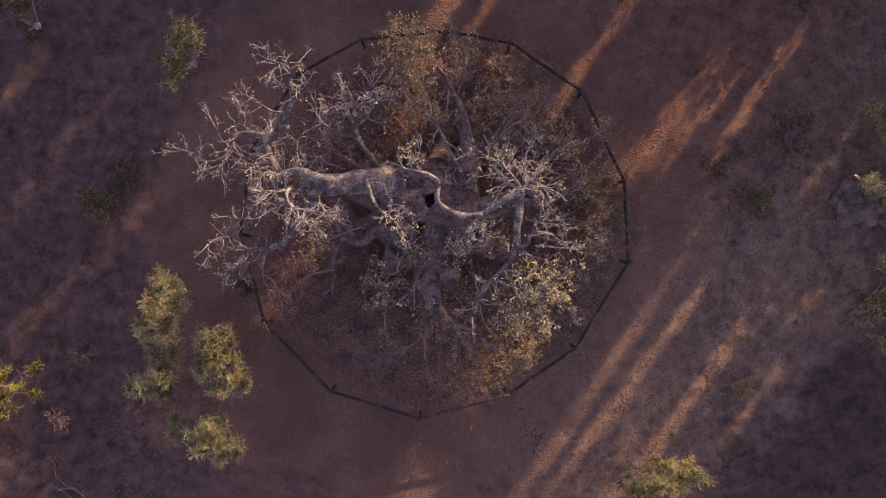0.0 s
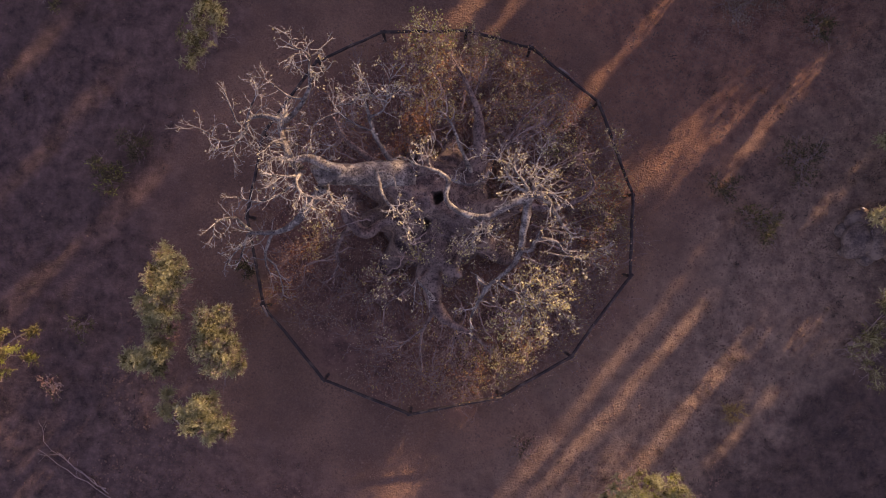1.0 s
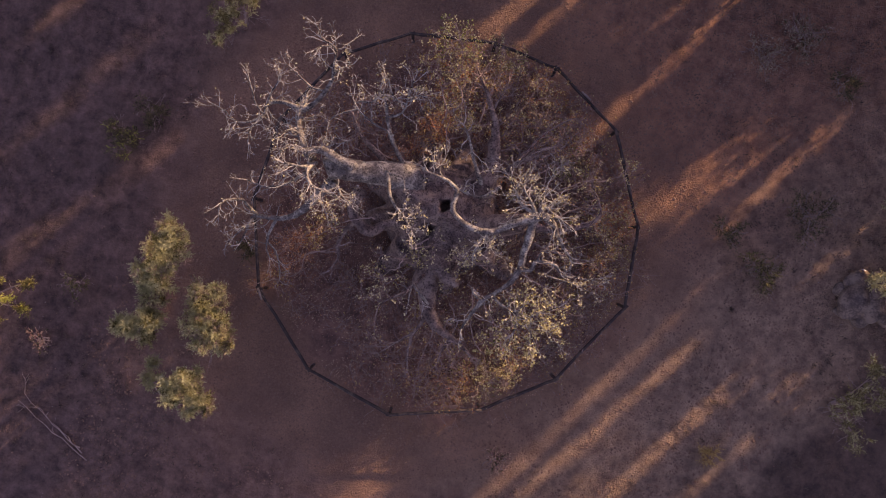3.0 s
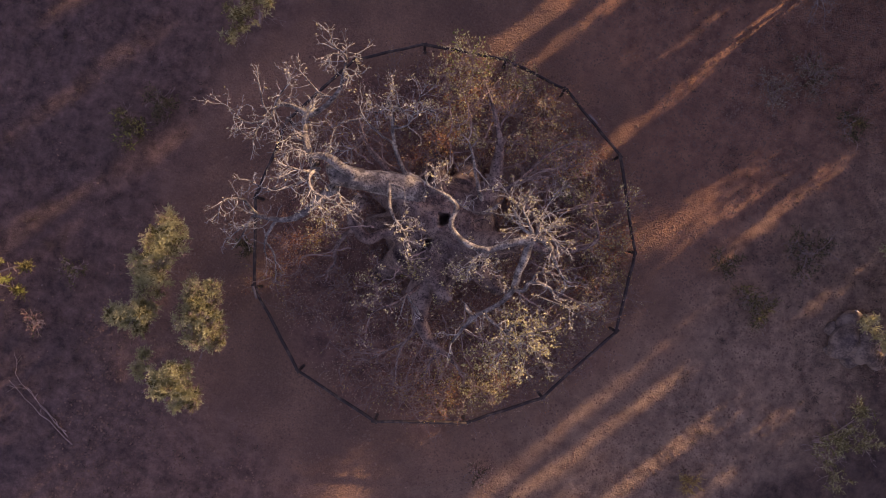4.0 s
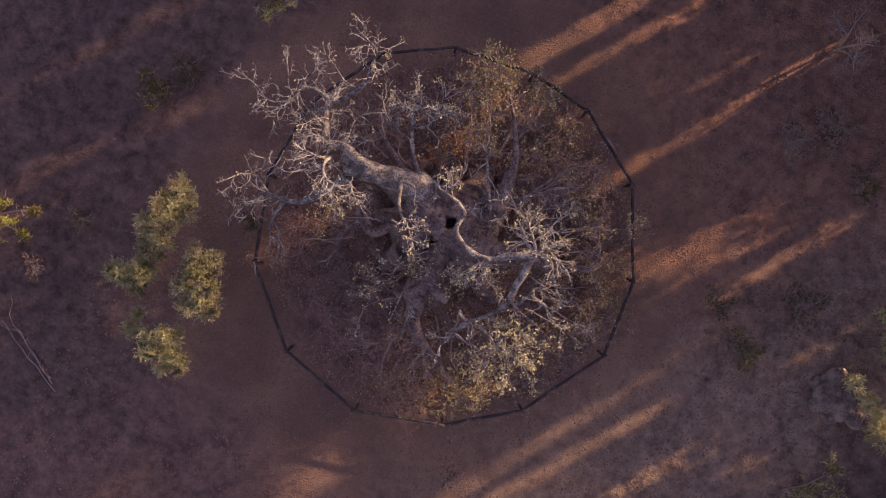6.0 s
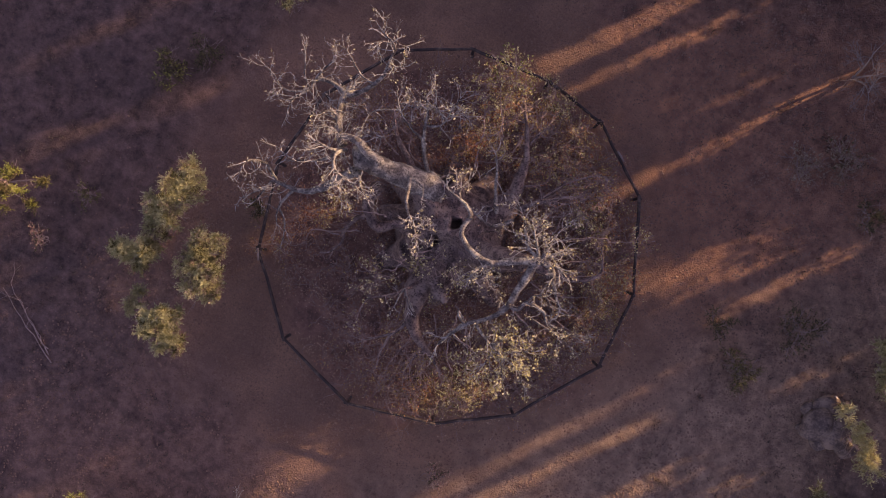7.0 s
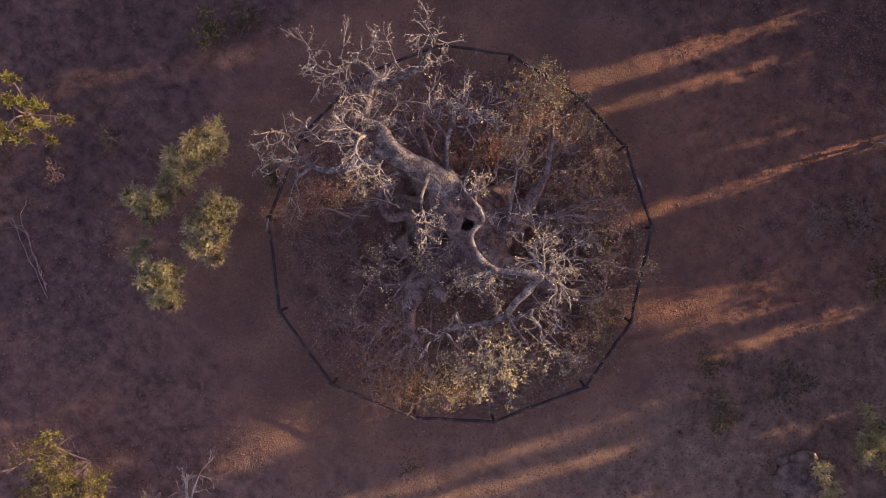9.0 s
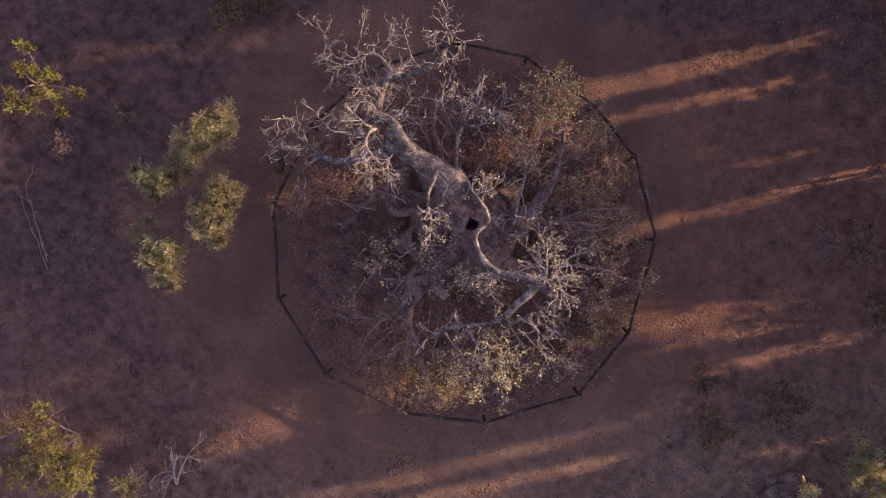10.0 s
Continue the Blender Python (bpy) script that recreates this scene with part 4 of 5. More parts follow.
bush("small_tree", "low sage-green tree with bare purplish twigs", "tree", (-9.99, -4.69), [(0.25, -0.08, 3.00, 0.40), (0.72, -0.02, 3.10, 0.40), (1.05, 0.18, 3.10, 0.49), (1.26, 0.45, 3.00, 0.34), (0.89, -0.46, 2.50, 0.25)], 12000, [(SAGE, 0.85), (OLIVE, 0.15)], 0.072, seed=32, group=SMALL)
bush("small_tree", "bushy sage-green small tree with greyish twigs", "tree", (-7.36, -4.80), [(0.08, 1.59, 3.50, 0.41), (0.57, 1.72, 3.50, 0.37), (0.30, 1.19, 3.60, 0.53), (0.77, 1.35, 3.40, 0.34), (0.18, 0.59, 3.50, 0.50), (0.65, 0.76, 3.60, 0.60), (1.02, 0.59, 3.50, 0.50), (0.77, 0.16, 3.50, 0.55), (0.29, 0.18, 3.40, 0.41), (1.08, 0.10, 3.40, 0.37)], 30000, [(SAGE, 0.62), (OLIVE, 0.08), (DUSTY, 0.30)], 0.072, seed=22, group=SMALL)
bush("small_tree", "rounded sage-green small tree with a bare grey branch", "tree", (-7.93, -7.61), [(0.67, 1.41, 3.50, 0.55), (1.07, 1.20, 3.40, 0.49), (0.56, 0.96, 3.40, 0.44), (1.49, 0.87, 3.30, 0.27), (1.03, 0.77, 3.30, 0.36), (0.21, 1.14, 3.30, 0.33), (0.97, 1.76, 2.90, 0.22), (-0.65, 1.14, 2.70, 0.30), (-0.67, 1.63, 2.70, 0.22)], 23000, [(SAGE, 0.82), (OLIVE, 0.08), (DUSTY, 0.10)], 0.072, seed=23, group=SMALL)
bush("small_tree", "olive-green small tree in half shade", "tree", (-8.7, 6.5), [(0.12, 1, 2.3, 0.5), (0.5, 0.45, 2.4, 0.55), (-0.05, -0.1, 2.3, 0.55), (-0.15, -0.85, 2.1, 0.45)], 9500, [(OLIVE, 0.5), (SAGE, 0.5)], 0.06, seed=24, group=SMALL)
bush("small_tree", "sprawling olive tree with yellow-green sunlit tufts", "tree", (-15.86, -5.27), [(-0.12, 1.04, 2.20, 0.24), (0.27, 0.38, 2.30, 0.30), (0.87, -0.57, 2.30, 0.32), (1.40, -0.54, 2.20, 0.24), (0.73, 0.64, 2.00, 0.28), (0.95, 0.92, 1.70, 0.28), (1.92, 0.08, 1.40, 0.28), (1.82, 0.94, 1.40, 0.24), (1.28, 0.29, 1.60, 0.24), (0.96, 0.05, 2.00, 0.32)], 7600, [(LIME, 0.3), (OLIVE, 0.42), (GREEN, 0.28)], 0.08, seed=25, group=SMALL)
bush("small_tree", "dense olive-yellow small tree in low sunlight", "tree", (8.15, -8.5), [(-0.2, 0.35, 2.3, 0.75), (0.75, 0.45, 2.2, 0.6), (-1.1, 0.15, 2.1, 0.7), (0, -0.7, 2.1, 0.85), (-0.9, -0.6, 2.0, 0.6)], 20000, [(SAGE, 0.7), (LIME, 0.15), (OLIVE, 0.15)], 0.07, seed=26, group=SMALL)
bush("small_tree", "spreading sage-green tree beside the boulders", "tree", (16.75, 3.9), [(-0.9, 0.8, 1.4, 0.42), (-0.5, 0.5, 1.5, 0.4), (0, 0.35, 1.5, 0.5), (-0.1, -0.4, 1.4, 0.5), (0.9, 0, 1.5, 0.7), (-0.4, 0.1, 1.4, 0.42)], 14000, [(SAGE, 0.8), (OLIVE, 0.2)], 0.070, seed=27, group=SMALL)
bush("small_tree", "olive-green spreading tree in half shade", "tree", (15.6, -2.8), [(-0.4, 0.05, 1.5, 0.45), (0.1, 0.4, 1.7, 0.6), (0.2, -0.7, 1.6, 0.6), (0.7, 0.7, 1.7, 0.6), (0.7, 1.7, 1.5, 0.5)], 7500, [(OLIVE, 0.65), (SAGE, 0.35)], 0.056, seed=28, group=SMALL)
bush("small_tree", "olive and yellow tree at the grassland edge", "tree", (-6.1, -14.6), [(-1.3, 0, 2.3, 0.6), (-0.05, 0.3, 2.5, 0.8), (1, 0.7, 2.4, 0.6), (1.2, -0.4, 2.3, 0.85), (-0.3, -0.9, 2.3, 0.85), (0.5, 0.1, 2.5, 0.8), (1.6, 0.2, 2.2, 0.5), (-1.2, 0.7, 1.8, 0.4)], 22000, [(OLIVE, 0.6), (LIME, 0.25), (GREEN, 0.15)], 0.06, seed=29, group=SMALL)
bush("small_tree", "small olive shrub with fine leaves", "shrub", (-3.2, -13.9), [(0, 0, 1.6, 0.5), (0.3, -0.4, 1.5, 0.45)], 2600, [(OLIVE, 0.6), (SAGE, 0.4)], 0.06, seed=30, group=SMALL)
bush("small_tree", "shaded olive tree with a pale bare branch", "tree", (-14.6, 8.2), [(0.2, 0, 1.8, 0.6), (-0.5, 0.4, 1.7, 0.5), (0.6, 0.7, 1.6, 0.5), (0.4, -0.7, 1.4, 0.4)], 3800, [(GREEN, 0.6), (OLIVE, 0.4)], 0.07, seed=31, group=SMALL)

LOW = "low shrubs on the red soil"
for i, (x, y, r, n, mats, label) in enumerate([
    (12.0, 1.5, 0.8, 420, [(GREEN, 0.4), (OLIVE, 0.45), (DUSTY, 0.15)], "low dark green shrub with a few yellow twigs"),
    (13.2, 4.0, 1.0, 380, [(GREEN, 1.0)], "wide dark green shrub, thin and open"),
    (10.5, 2.7, 0.55, 220, [(GREEN, 1.0)], "thin dark green shrub on bare soil"),
    (10.5, 9.4, 0.8, 200, [(DUSTY, 1.0)], "pale dry shrub with grey-brown twigs"),
    (11.7, 10.4, 0.85, 180, [(DUSTY, 0.6), (GREEN, 0.4)], "pale dry shrub with grey-brown twigs"),
    (13.6, 9.0, 0.6, 240, [(GREEN, 1.0)], "thin dark green shrub on bare soil"),
    (-12.2, 1.5, 0.7, 420, [(GREEN, 0.8), (LIME, 0.2)], "dark shrub with a few yellow leaves"),
    (-11.3, 2.6, 0.6, 300, [(GREEN, 1.0)], "thin dark green shrub on bare soil"),
    (-12.8, -4.2, 0.5, 130, [(GREEN, 0.6), (OLIVE, 0.4)], "low olive shrub with brown leaves"),
    (-13.6, -6.4, 0.45, 90, [(LITTER, 0.6), (GREEN, 0.4)], "low olive shrub with brown leaves"),
    (-6.9, -1.6, 0.35, 160, [(GREEN, 1.0)], "thin dark green shrub on bare soil"),
    (3.8, -7.3, 0.5, 160, [(GREEN, 0.4), (LITTER, 0.6)], "flat dark weed patch on the track"),
    (11.35, -5.5, 0.35, 200, [(BROWN, 1.0)], "small dark withered shrub"),
]):
    bush("shrub", label, "shrub", (x, y), [(0, 0, 0.5, r * 0.7), (r * 0.6, r * 0.3, 0.4, r * 0.6), (-r * 0.5, r * 0.4, 0.4, r * 0.6), (0.1, -r * 0.6, 0.4, r * 0.6)], n * 7, mats, 0.06, seed=60 + i, group=LOW)


def dead_tree(base, height, lean, seed, label, spread=0.8, twigs=7, wood=DEAD_WOOD):
    rng = random.Random(seed)
    thing = tagged(new("dead_tree"), label, "tree")
    thing.location = (*base, ground_height(*base))
    for k in range(3):
        t, tips = Tubes(), []
        top = Vector((lean[0] + rng.uniform(-1, 1) * spread, lean[1] + rng.uniform(-1, 1) * spread, height * rng.uniform(0.8, 1)))
        line = curve([(0, 0, -0.1, 0.055), (*(top * 0.5 + Vector((0, 0, 0.2))), 0.034), (*top, 0.014)], 6)
        t.add([p[:3] for p in line], [p[3] for p in line], 7, 0.2)
        for _ in range(twigs):
            i = rng.randrange(4, len(line))
            twig(t, tips, rng, Vector(line[i][:3]), (top * 0.3 + scatter_way(rng)).normalized(), 0.7, 0.02, 2, 0.5, 0.1)
        part("branch", t.mesh("branch", wood), thing)


dead_tree((-2.0, -13.6), 1.9, (-0.55, 1.8), 41, "pale leafless dead shrub with forked branches", 0.3, 3, TWIG_BARK)
dead_tree((10.7, 13.4), 2.0, (-0.1, -0.2), 42, "bare grey tree with many fine branches", 0.8)


def fallen_branch(a, b, seed):
    rng = random.Random(seed)
    thing = tagged(new("fallen_branch"), "long dry fallen branch lying on dark grass", "branch", "fallen branches")
    thing.location = (*a, ground_height(*a))
    d = Vector((b[0] - a[0], b[1] - a[1], 0))
    t, tips = Tubes(), []
    n = 9
    pts = []
    for k in range(n):
        x, y = a[0] + d.x * k / (n - 1), a[1] + d.y * k / (n - 1)
        pts.append(Vector((x - a[0] + rng.uniform(-0.05, 0.05), y - a[1] + rng.uniform(-0.05, 0.05), ground_height(x, y) - ground_height(*a) + 0.05)))
    t.add(pts, [0.022 - 0.014 * k / (n - 1) for k in range(n)], 7, 0.2)
    part("stem", t.mesh("stem", SHRUB_BARK), thing)
    t = Tubes()
    for k in range(2):
        twig(t, tips, rng, pts[rng.randrange(4, n)], (d.normalized() + scatter_way(rng, 0.2)).normalized(), 0.6, 0.014, 1, 0.4, 0.0)
    tagged(part("twigwork", t.mesh("twigwork", SHRUB_BARK), thing), kind="stuff")


fallen_branch((-11.06, -10.55), (-14.04, -8.9), 1)
fallen_branch((-11.5, -10.15), (-13.4, -8.9), 2)
fallen_branch((-11.3, -10.3), (-13.9, -8.6), 3)


# ---- boulders ----
def boulder(x, y, z, size, seed, name="boulder", mat=ROCK, label="rounded grey-brown boulder in a heap", group="heap of boulders", long=1.0):
    rng = random.Random(seed)
    bm = bmesh.new()
    bmesh.ops.create_icosphere(bm, subdivisions=4, radius=1)
    shift = Vector((seed * 3.1, seed * 1.7, 0))
    flat = Vector((rng.uniform(0.8, 1.2), rng.uniform(0.8, 1.2), rng.uniform(0.6, 0.85)))
    for v in bm.verts:
        k = 1 + 0.24 * noise.noise(v.co * 1.1 + shift) - 0.07 * abs(noise.noise(v.co * 2.6 + shift)) + 0.035 * noise.noise(v.co * 8 + shift)
        v.co = Vector((v.co.x * flat.x * long, v.co.y * flat.y, v.co.z * flat.z)) * size * k
    me = bpy.data.meshes.new(name)
    bm.to_mesh(me)
    bm.free()
    me.materials.append(mat)
    me.polygons.foreach_set("use_smooth", [True] * len(me.polygons))
    ob = new(name, me)
    ob.matrix_basis = pose(x, y, ground_height(x, y) + z, rng.uniform(-15, 15), rng.uniform(-15, 15), rng.uniform(0, 360))
    tagged(ob, label, name, group)


for i, (x, y, z, r) in enumerate([(15.55, 1.2, 0.3, 0.66), (15.6, 1.85, 0.2, 0.46), (16.25, 1.15, 0.35, 0.66), (16.0, 0.62, 0.1, 0.42), (15.15, 1.5, 0.05, 0.28), (16.3, 1.75, 0.4, 0.55), (16.8, 0.9, 0.3, 0.5), (15.3, 0.75, 0.0, 0.25)]):
    boulder(x, y, z, r, i + 1)
for k, (x, y) in enumerate(((15.44, 2.12), (15.68, 2.3))):
    boulder(x, y, 0.32, 0.13 - 0.03 * k, 32 + k, "stone", PALE_STONE, "small pale stone lying on the boulder heap", "", 1.2)
boulder(-14.58, 8.14, 0.08, 0.13, 31, "stone", PALE_STONE, "small pale stone lying in dark grass", "", 1.5)
bush("shrub", "straw-coloured sunlit shrub growing among the boulders", "shrub", (16.3, 1.6), [(-0.6, 0.4, 1.3, 0.32), (-0.1, 0.1, 1.4, 0.34), (0.5, -0.35, 1.4, 0.36), (1.1, -1.0, 1.3, 0.5), (0.8, -0.6, 1.4, 0.4), (0.2, -0.1, 1.45, 0.34)], 7500, [(SAGE, 0.6), (YELLOW, 0.4)], 0.07, seed=90, group=LOW)


# ---- dry grass, clods and fallen leaves ----
def grass():
    rng = random.Random(3)
    l = Leaves()
    made = 0
    while made < 5200:
        x, y = rng.uniform(-21, 21), rng.uniform(-21, 21)
        away = math.hypot(x - RING.x, y - RING.y)
        lush = noise.noise(Vector((x * 0.35, y * 0.35, 3))) + 0.4 * noise.noise(Vector((x * 1.3, y * 1.3, 5)))
        if away < 10.4 + 1.2 * noise.noise(Vector((x * 0.2, y * 0.2, 9))) or lush < -0.12:
            continue
        made += 1
        p = Vector((x, y, ground_height(x, y) - 0.01))
        for _ in range(rng.randint(5, 9)):
            w = Vector((rng.gauss(0, 0.6), rng.gauss(0, 0.6), rng.uniform(0.5, 1))).normalized()
            l.add(p + Vector((rng.gauss(0, 0.05), rng.gauss(0, 0.05), 0)), w, Vector((rng.gauss(0, 1), rng.gauss(0, 1), 0.2)), rng.uniform(0.06, 0.17), 0.09)
    tagged(new("dry_grass", l.mesh("dry_grass", STRAW)), "short dry tufts of straw-coloured grass on red soil", "grass", kind="stuff")


def clods():
    rng = random.Random(4)
    verts, faces = [], []
    for _ in range(85000):
        x, y = rng.uniform(-20, 20), rng.uniform(-20, 20)
        away = math.hypot(x - RING.x, y - RING.y)
        if rng.random() < (0.6 if away < 6.9 else 0.97 if away > 10 and (x < -6 or y < -8 and x < 2 or 0.8 * x - 0.6 * y > 12.4) else 0):
            continue
        r = rng.uniform(0.012, 0.044) * (1.6 if rng.random() < 0.06 else 1)
        z, n, a = ground_height(x, y), len(verts), rng.uniform(0, 2)
        for k in range(4):
            b = a + k * math.pi / 2 + rng.uniform(-0.3, 0.3)
            verts.append((x + r * rng.uniform(0.8, 1.4) * math.cos(b), y + r * rng.uniform(0.8, 1.4) * math.sin(b), z - 0.012))
        verts.append((x + rng.uniform(-0.4, 0.4) * r, y + rng.uniform(-0.4, 0.4) * r, z + r * rng.uniform(0.45, 0.95)))
        faces += [(n, n + 1, n + 4), (n + 1, n + 2, n + 4), (n + 2, n + 3, n + 4), (n + 3, n, n + 4)]
    for _ in range(52000):
        x, y = rng.uniform(-12, 19), rng.uniform(-16, 19)
        away = math.hypot(x - RING.x, y - RING.y)
        if away < 7.2 or not -7 < 0.8 * x - 0.6 * y < 14 or noise.noise(Vector((x * 0.8, y * 0.8, 11))) < -0.2:
            continue
        r = rng.uniform(0.025, 0.062)
        z, n, a = ground_height(x, y), len(verts), rng.uniform(0, 2)
        for k in range(5):
            b = a + k * math.pi / 2.5 + rng.uniform(-0.25, 0.25)
            verts.append((x + r * rng.uniform(0.8, 1.3) * math.cos(b), y + r * rng.uniform(0.8, 1.3) * math.sin(b), z - 0.012))
        verts.append((x + rng.uniform(-0.4, 0.4) * r, y + rng.uniform(-0.4, 0.4) * r, z + r * rng.uniform(0.45, 0.8)))
        faces += [(n + k, n + (k + 1) % 5, n + 5) for k in range(5)]
    tagged(new("soil_clods", mesh_of("soil_clods", verts, faces, CLOD)), "crumbly reddish clods and pebbles on bare soil", "soil", kind="stuff")


def fallen_leaves():
    rng = random.Random(6)
    l = Leaves()
    for _ in range(42000):
        a, r = rng.uniform(0, 2 * math.pi), 6.9 * math.sqrt(rng.random())
        x, y = RING.x + r * math.cos(a), RING.y + r * math.sin(a)
        if math.hypot(x + 3.4, y + 4.3) < 0.75 + 0.5 * noise.noise(Vector((x, y, 4))) and rng.random() < 0.9:
            continue
        l.add(Vector((x, y, ground_height(x, y) + rng.uniform(0.005, 0.03))), Vector((math.cos(a * 37), math.sin(a * 37), rng.uniform(-0.05, 0.35))).normalized(), Vector((rng.gauss(0, 0.3), rng.gauss(0, 0.3), 1)), rng.uniform(0.02, 0.06))
    tagged(new("leaf_litter", l.mesh("leaf_litter", LITTER)), "brown fallen leaves strewn under the tree", "leaf litter", kind="stuff")


def undergrowth():
    """Thin sprigs with a few dead leaves each, thick in the north and east of the ring, sparse in the south-west."""
    rng = random.Random(8)
    t, kinds = Tubes(), [(Leaves(), LITTER), (Leaves(), BROWN), (Leaves(), RUSSET), (Leaves(), YELLOW)]
    made = 0
    while made < 3300:
        a, r = rng.uniform(0, 2 * math.pi), 6.7 * math.sqrt(rng.random())
        x, y = RING.x + r * math.cos(a), RING.y + r * math.sin(a)
        if rng.random() > 0.5 + 0.06 * (x + 0.5 * y) + 0.6 * noise.noise(Vector((x * 0.7, y * 0.7, 2))):
            continue
        made += 1
        tips = []
        p = Vector((x, y, ground_height(x, y)))
        twig(t, tips, rng, p, (scatter_way(rng, 0.6) + Vector((0, 0, 0.5))).normalized(), rng.uniform(0.35, 1.1), 0.009, 1, 0.6, 0.12, least=0.005)
        l = rng.choices(kinds, (0.34, 0.26, 0.16, 0.24) if x + 0.5 * y > -0.5 else (0.66, 0.18, 0.14, 0.02))[0][0]
        for q, d in tips:
            l.cluster(rng, q, rng.randint(0, 2), 0.065, 0.1)
    thing = tagged(new("undergrowth"), "thin grey sprigs with brown leaves inside the fence", "undergrowth", kind="stuff")
    thing.location = RING
    part("sprigs", t.mesh("sprigs", SHRUB_BARK), thing).location = -RING
    for l, mat in kinds:
        part("leaves", l.mesh("leaves", mat), thing).location = -RING


def pale_chips():
    rng = random.Random(12)
    l = Leaves()
    for _ in range(260):
        x, y = rng.uniform(-17, 18), rng.uniform(-14, 15)
        l.add(Vector((x, y, ground_height(x, y) + 0.03)), scatter_way(rng, 0.1), Vector((rng.gauss(0, 0.2), rng.gauss(0, 0.2), 1)), rng.uniform(0.03, 0.075))
    tagged(new("pale_leaves", l.mesh("pale_leaves", DEAD_WOOD)), "single pale dry leaves lying on bare soil", "leaves", kind="stuff")


grass()
pale_chips()
clods()
fallen_leaves()
undergrowth()

# ---- belt of unseen trees added towards the low sun to shade the ground, whose gaps let the light through ----
ALONG, ACROSS = Vector((0.6, 0.8, 0)), Vector((0.8, -0.6, 0))
# openings cut in the crowns to light chosen spots: across from, to, along from, to, share of leaves that are missing
NORTH_GAPS = [(-5.2, -4.35, 5.8, 12.0, 1), (-5.1, -4.5, 12.0, 16.0, 0.93), (-3.9, -3.35, 6.8, 11.5, 0.93), (-3.7, -3.2, 11.5, 14.2, 0.92),
              (-1.0, -0.6, 11.8, 15.3, 0.92), (0.2, 0.32, 5.5, 13.0, 0.9), (0.42, 1.0, 5.3, 13.0, 1), (0.2, 0.72, 13.0, 17.6, 1), (2.45, 2.8, 7.8, 11.6, 0.6),
              (3.4, 5.0, 5.6, 8.2, 0.86), (3.9, 5.5, 7.6, 10.4, 0.84), (4.3, 5.7, 10.0, 12.8, 0.74), (6.2, 6.8, 9.0, 14.2, 0.9)]
WEST_GAPS = [(4.55, 5.4, -5.9, -3.4, 1), (4.3, 5.6, -9.4, -6.2, 1), (4.7, 5.9, -10.8, -9.0, 0.9), (3.6, 4.6, -3.0, -0.5, 0.9), (-3.7, -2.8, -7.8, -5.2, 0.95), (-4.7, -3.75, -8.4, -4.2, 0.6), (-3.75, -2.3, -8.4, -4.2, 0.9), (-5.4, -2.9, -11.6, -8.4, 0.93), (-2.3, 3.4, -2.8, 1.2, 0.82),
             (-2.3, -1.6, -6.2, -2.8, 0.8), (1.2, 3.4, -6.2, -2.8, 0.8), (1.4, 2.9, -24.0, -17.5, 1), (2.9, 5.0, -24.0, -17.8, 0.92), (3.4, 4.4, -9.0, -4.0, 0.75), (0.9, 4.4, -15.5, -9.0, 0.55),
             (-2.6, -2.3, -15.0, -12.9, 1), (-2.1, -1.82, -18.3, -16.5, 1), (-13.6, -12.8, -11.2, -6.6, 0.86), (-13.6, -12.7, -5.6, -2.6, 0.86),
             (-10.6, -9.8, -12.6, -8.0, 0.95), (-9.95, -9.2, -8.2, -4.8, 0.92), (-11.4, -10.6, -10.6, -7.4, 0.85), (-16.3, -15.6, -6.5, -3.0, 0.93), (-10.2, -9.7, -1.5, 4.5, 0.55)]
SOUTH_GAPS = [(7.6, 8.2, 5.0, 8.8, 0.78), (7.75, 8.35, 1.0, 5.0, 0.88), (7.85, 8.5, -8.0, 1.0, 0.93), (8.85, 9.4, -2.0, 6.0, 1), (8.75, 9.4, -8.0, -2.0, 0.88),
              (9.5, 10.8, -6.0, 1.0, 0.74), (10.95, 11.45, 4.0, 11.0, 1), (10.9, 11.6, -3.0, 4.5, 1), (10.7, 11.6, -7.0, -3.0, 0.92), (9.75, 10.4, 9.2, 12.8, 0.9),
              (13.05, 13.42, 0.2, 6.0, 1), (10.6, 11.7, 6.4, 9.0, 0.93), (11.3, 13.7, 4.6, 6.8, 0.92), (11.7, 12.9, 6.8, 9.2, 0.8), (10.6, 12.9, -14.5, -7.0, 1)]
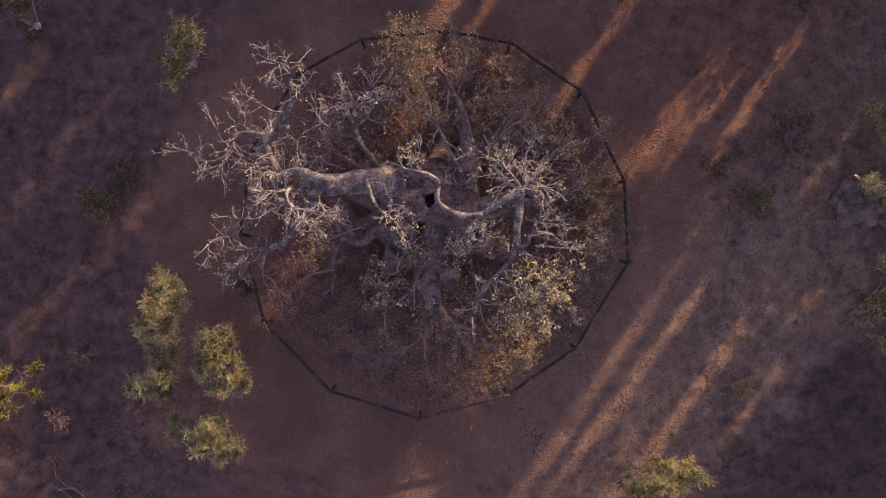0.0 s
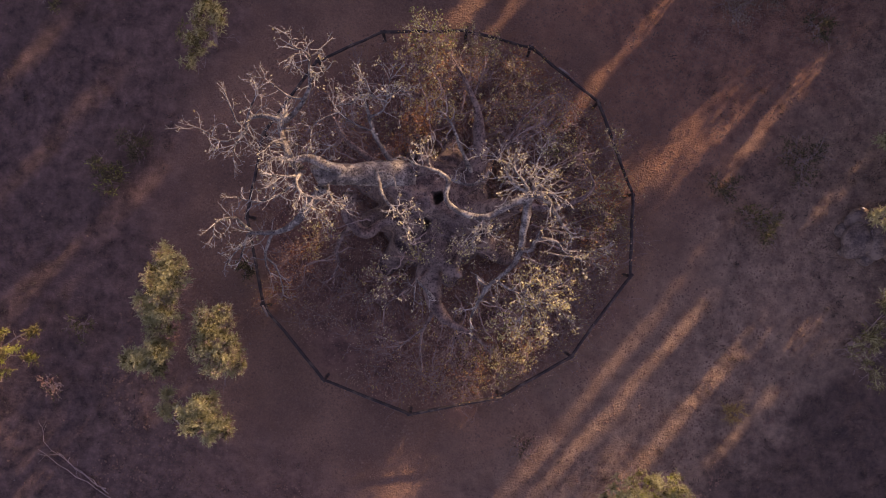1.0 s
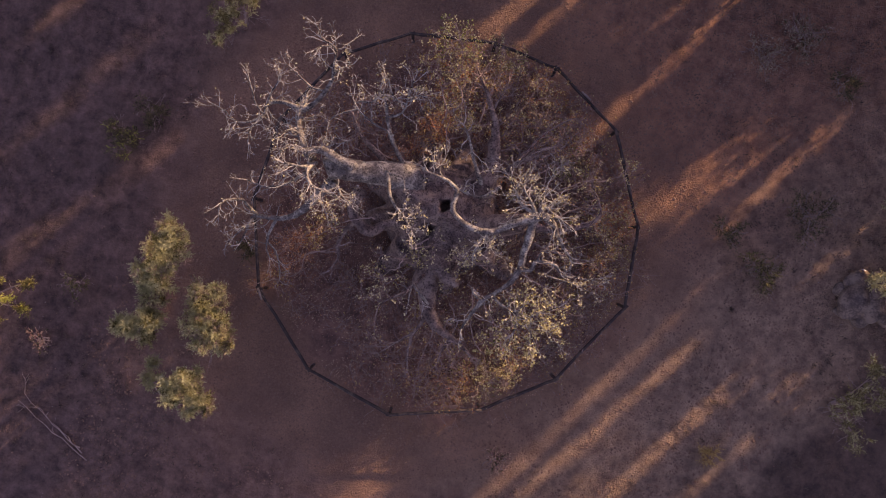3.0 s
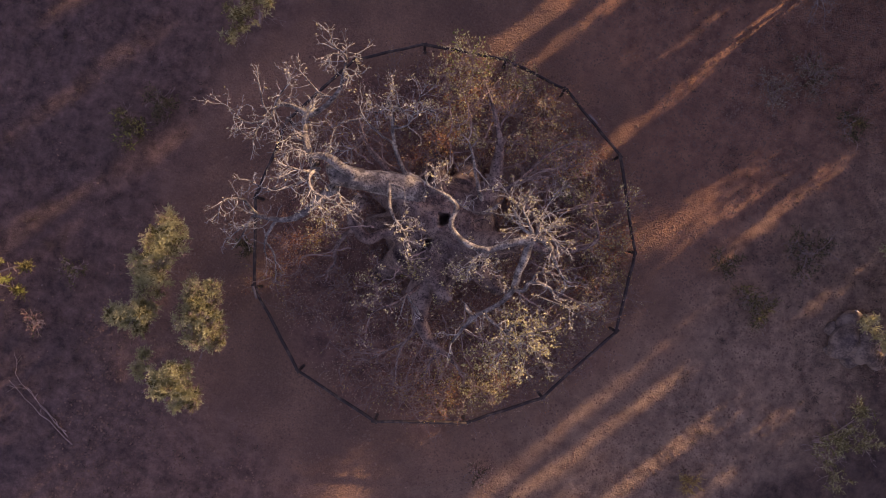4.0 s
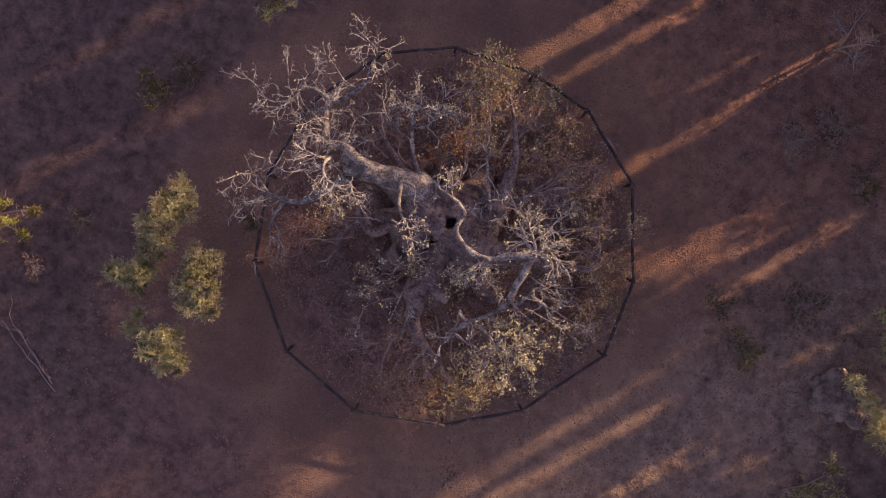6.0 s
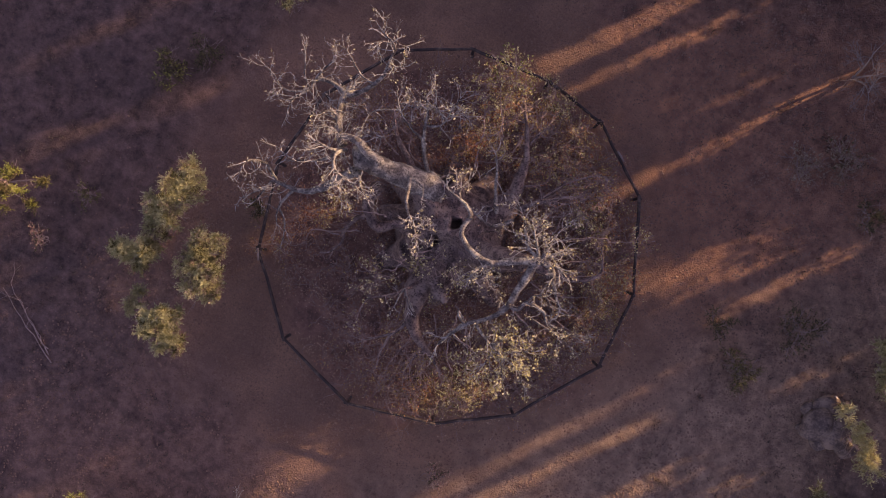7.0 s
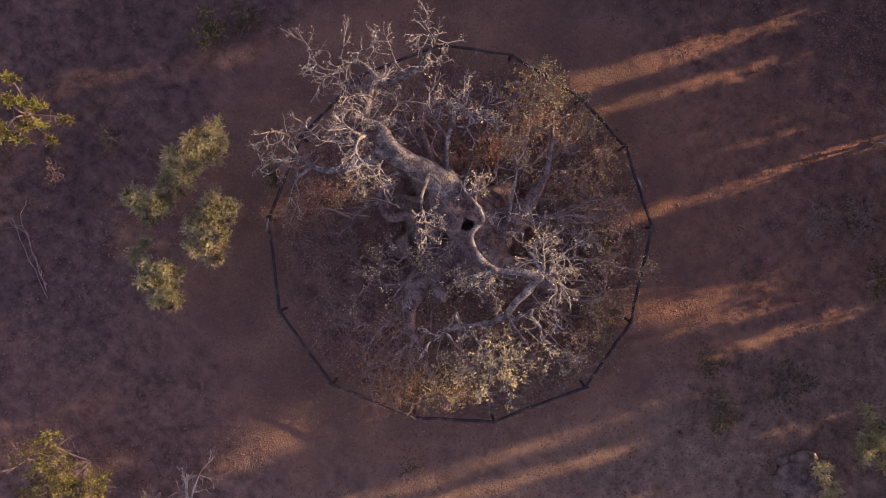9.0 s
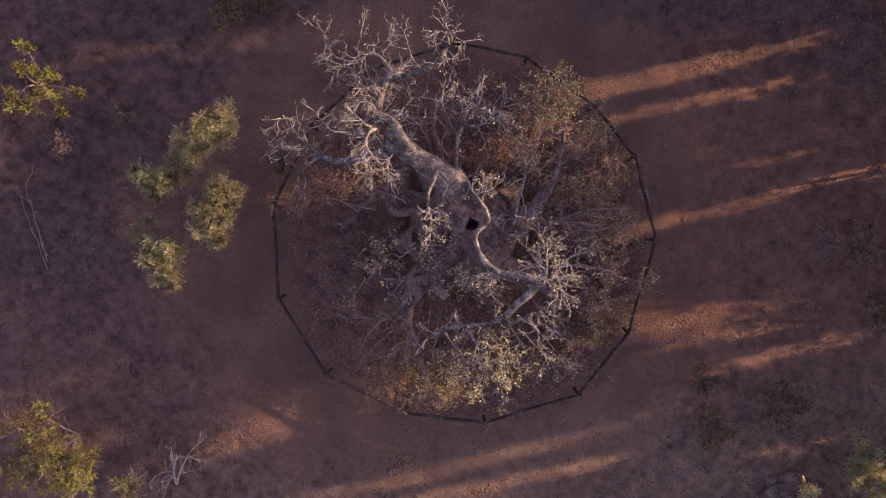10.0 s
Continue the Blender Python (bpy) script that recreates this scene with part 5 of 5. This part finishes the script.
GAPS = NORTH_GAPS + WEST_GAPS + SOUTH_GAPS
BELT = 24.0


def shade_tree(u, out, height, seed):
    rng = random.Random(seed)
    x, y = (ALONG * (BELT + out) + ACROSS * u).xy
    tree = tagged(new("shade_tree"), "unseen tall leafy tree added towards the low sun for shade", "tree", "belt of trees")
    tree.location = (x, y, 0)
    t, tips = Tubes(), []
    t.add([(0, 0, -0.2), (0.1, 0, height * 0.3), (-0.1, 0.1, height * 0.6), (0, 0, height * 0.9)], [0.17, 0.14, 0.1, 0.04], 9, 0.2)
    for k in range(7):
        z, a = height * (0.2 + 0.09 * k), rng.uniform(0, 6.3)
        way = Vector((math.cos(a), math.sin(a), 0.5))
        t.add([(0, 0, z), Vector((0, 0, z)) + way * 0.4, Vector((0, 0, z + 0.2)) + way * 0.9], [0.05, 0.03, 0.012], 6, 0.2)
    part("trunk", t.mesh("trunk", SHRUB_BARK), tree)
    l = Leaves()
    for _ in range(15000):
        du, dv, z = rng.uniform(-2.5, 2.5), rng.gauss(0, 0.8), rng.uniform(0.5, height)
        if z > height - 1.2 and rng.random() < 0.5:
            continue
        spot = ALONG * dv + ACROSS * du + Vector((0, 0, z))
        lit_v = BELT + out + dv - z / math.tan(radians(SUN_UP)) + rng.gauss(0, 0.5)
        lit_u = u + du + rng.gauss(0, 0.03)
        if any(a - 0.04 < lit_u < b + 0.04 and c - 0.5 < lit_v < d + 0.5 and rng.random() < share for a, b, c, d, share in GAPS):
            continue
        w = scatter_way(rng)
        l.add(spot, w, ALONG + scatter_way(rng) * 0.8, rng.uniform(0.17, 0.28), 0.42)
    part("crown", l.mesh("crown", GREEN), tree)


for k, u in enumerate((-22, -18.5, -15.0, -11.8, -8.4, -6.3, -2.2, 1.45, 2.8, 7.0, 9.7, 12.2, 15.6, 19.0)):
    shade_tree(u, 0.6 * math.sin(k * 2.1), (9.6 if -9 < u < -6 else 10.6 if u < 1 else 10.9 if u < 2 else 10.7 if u < 6 else 11.2) + 0.3 * math.sin(k * 1.3), 200 + k)
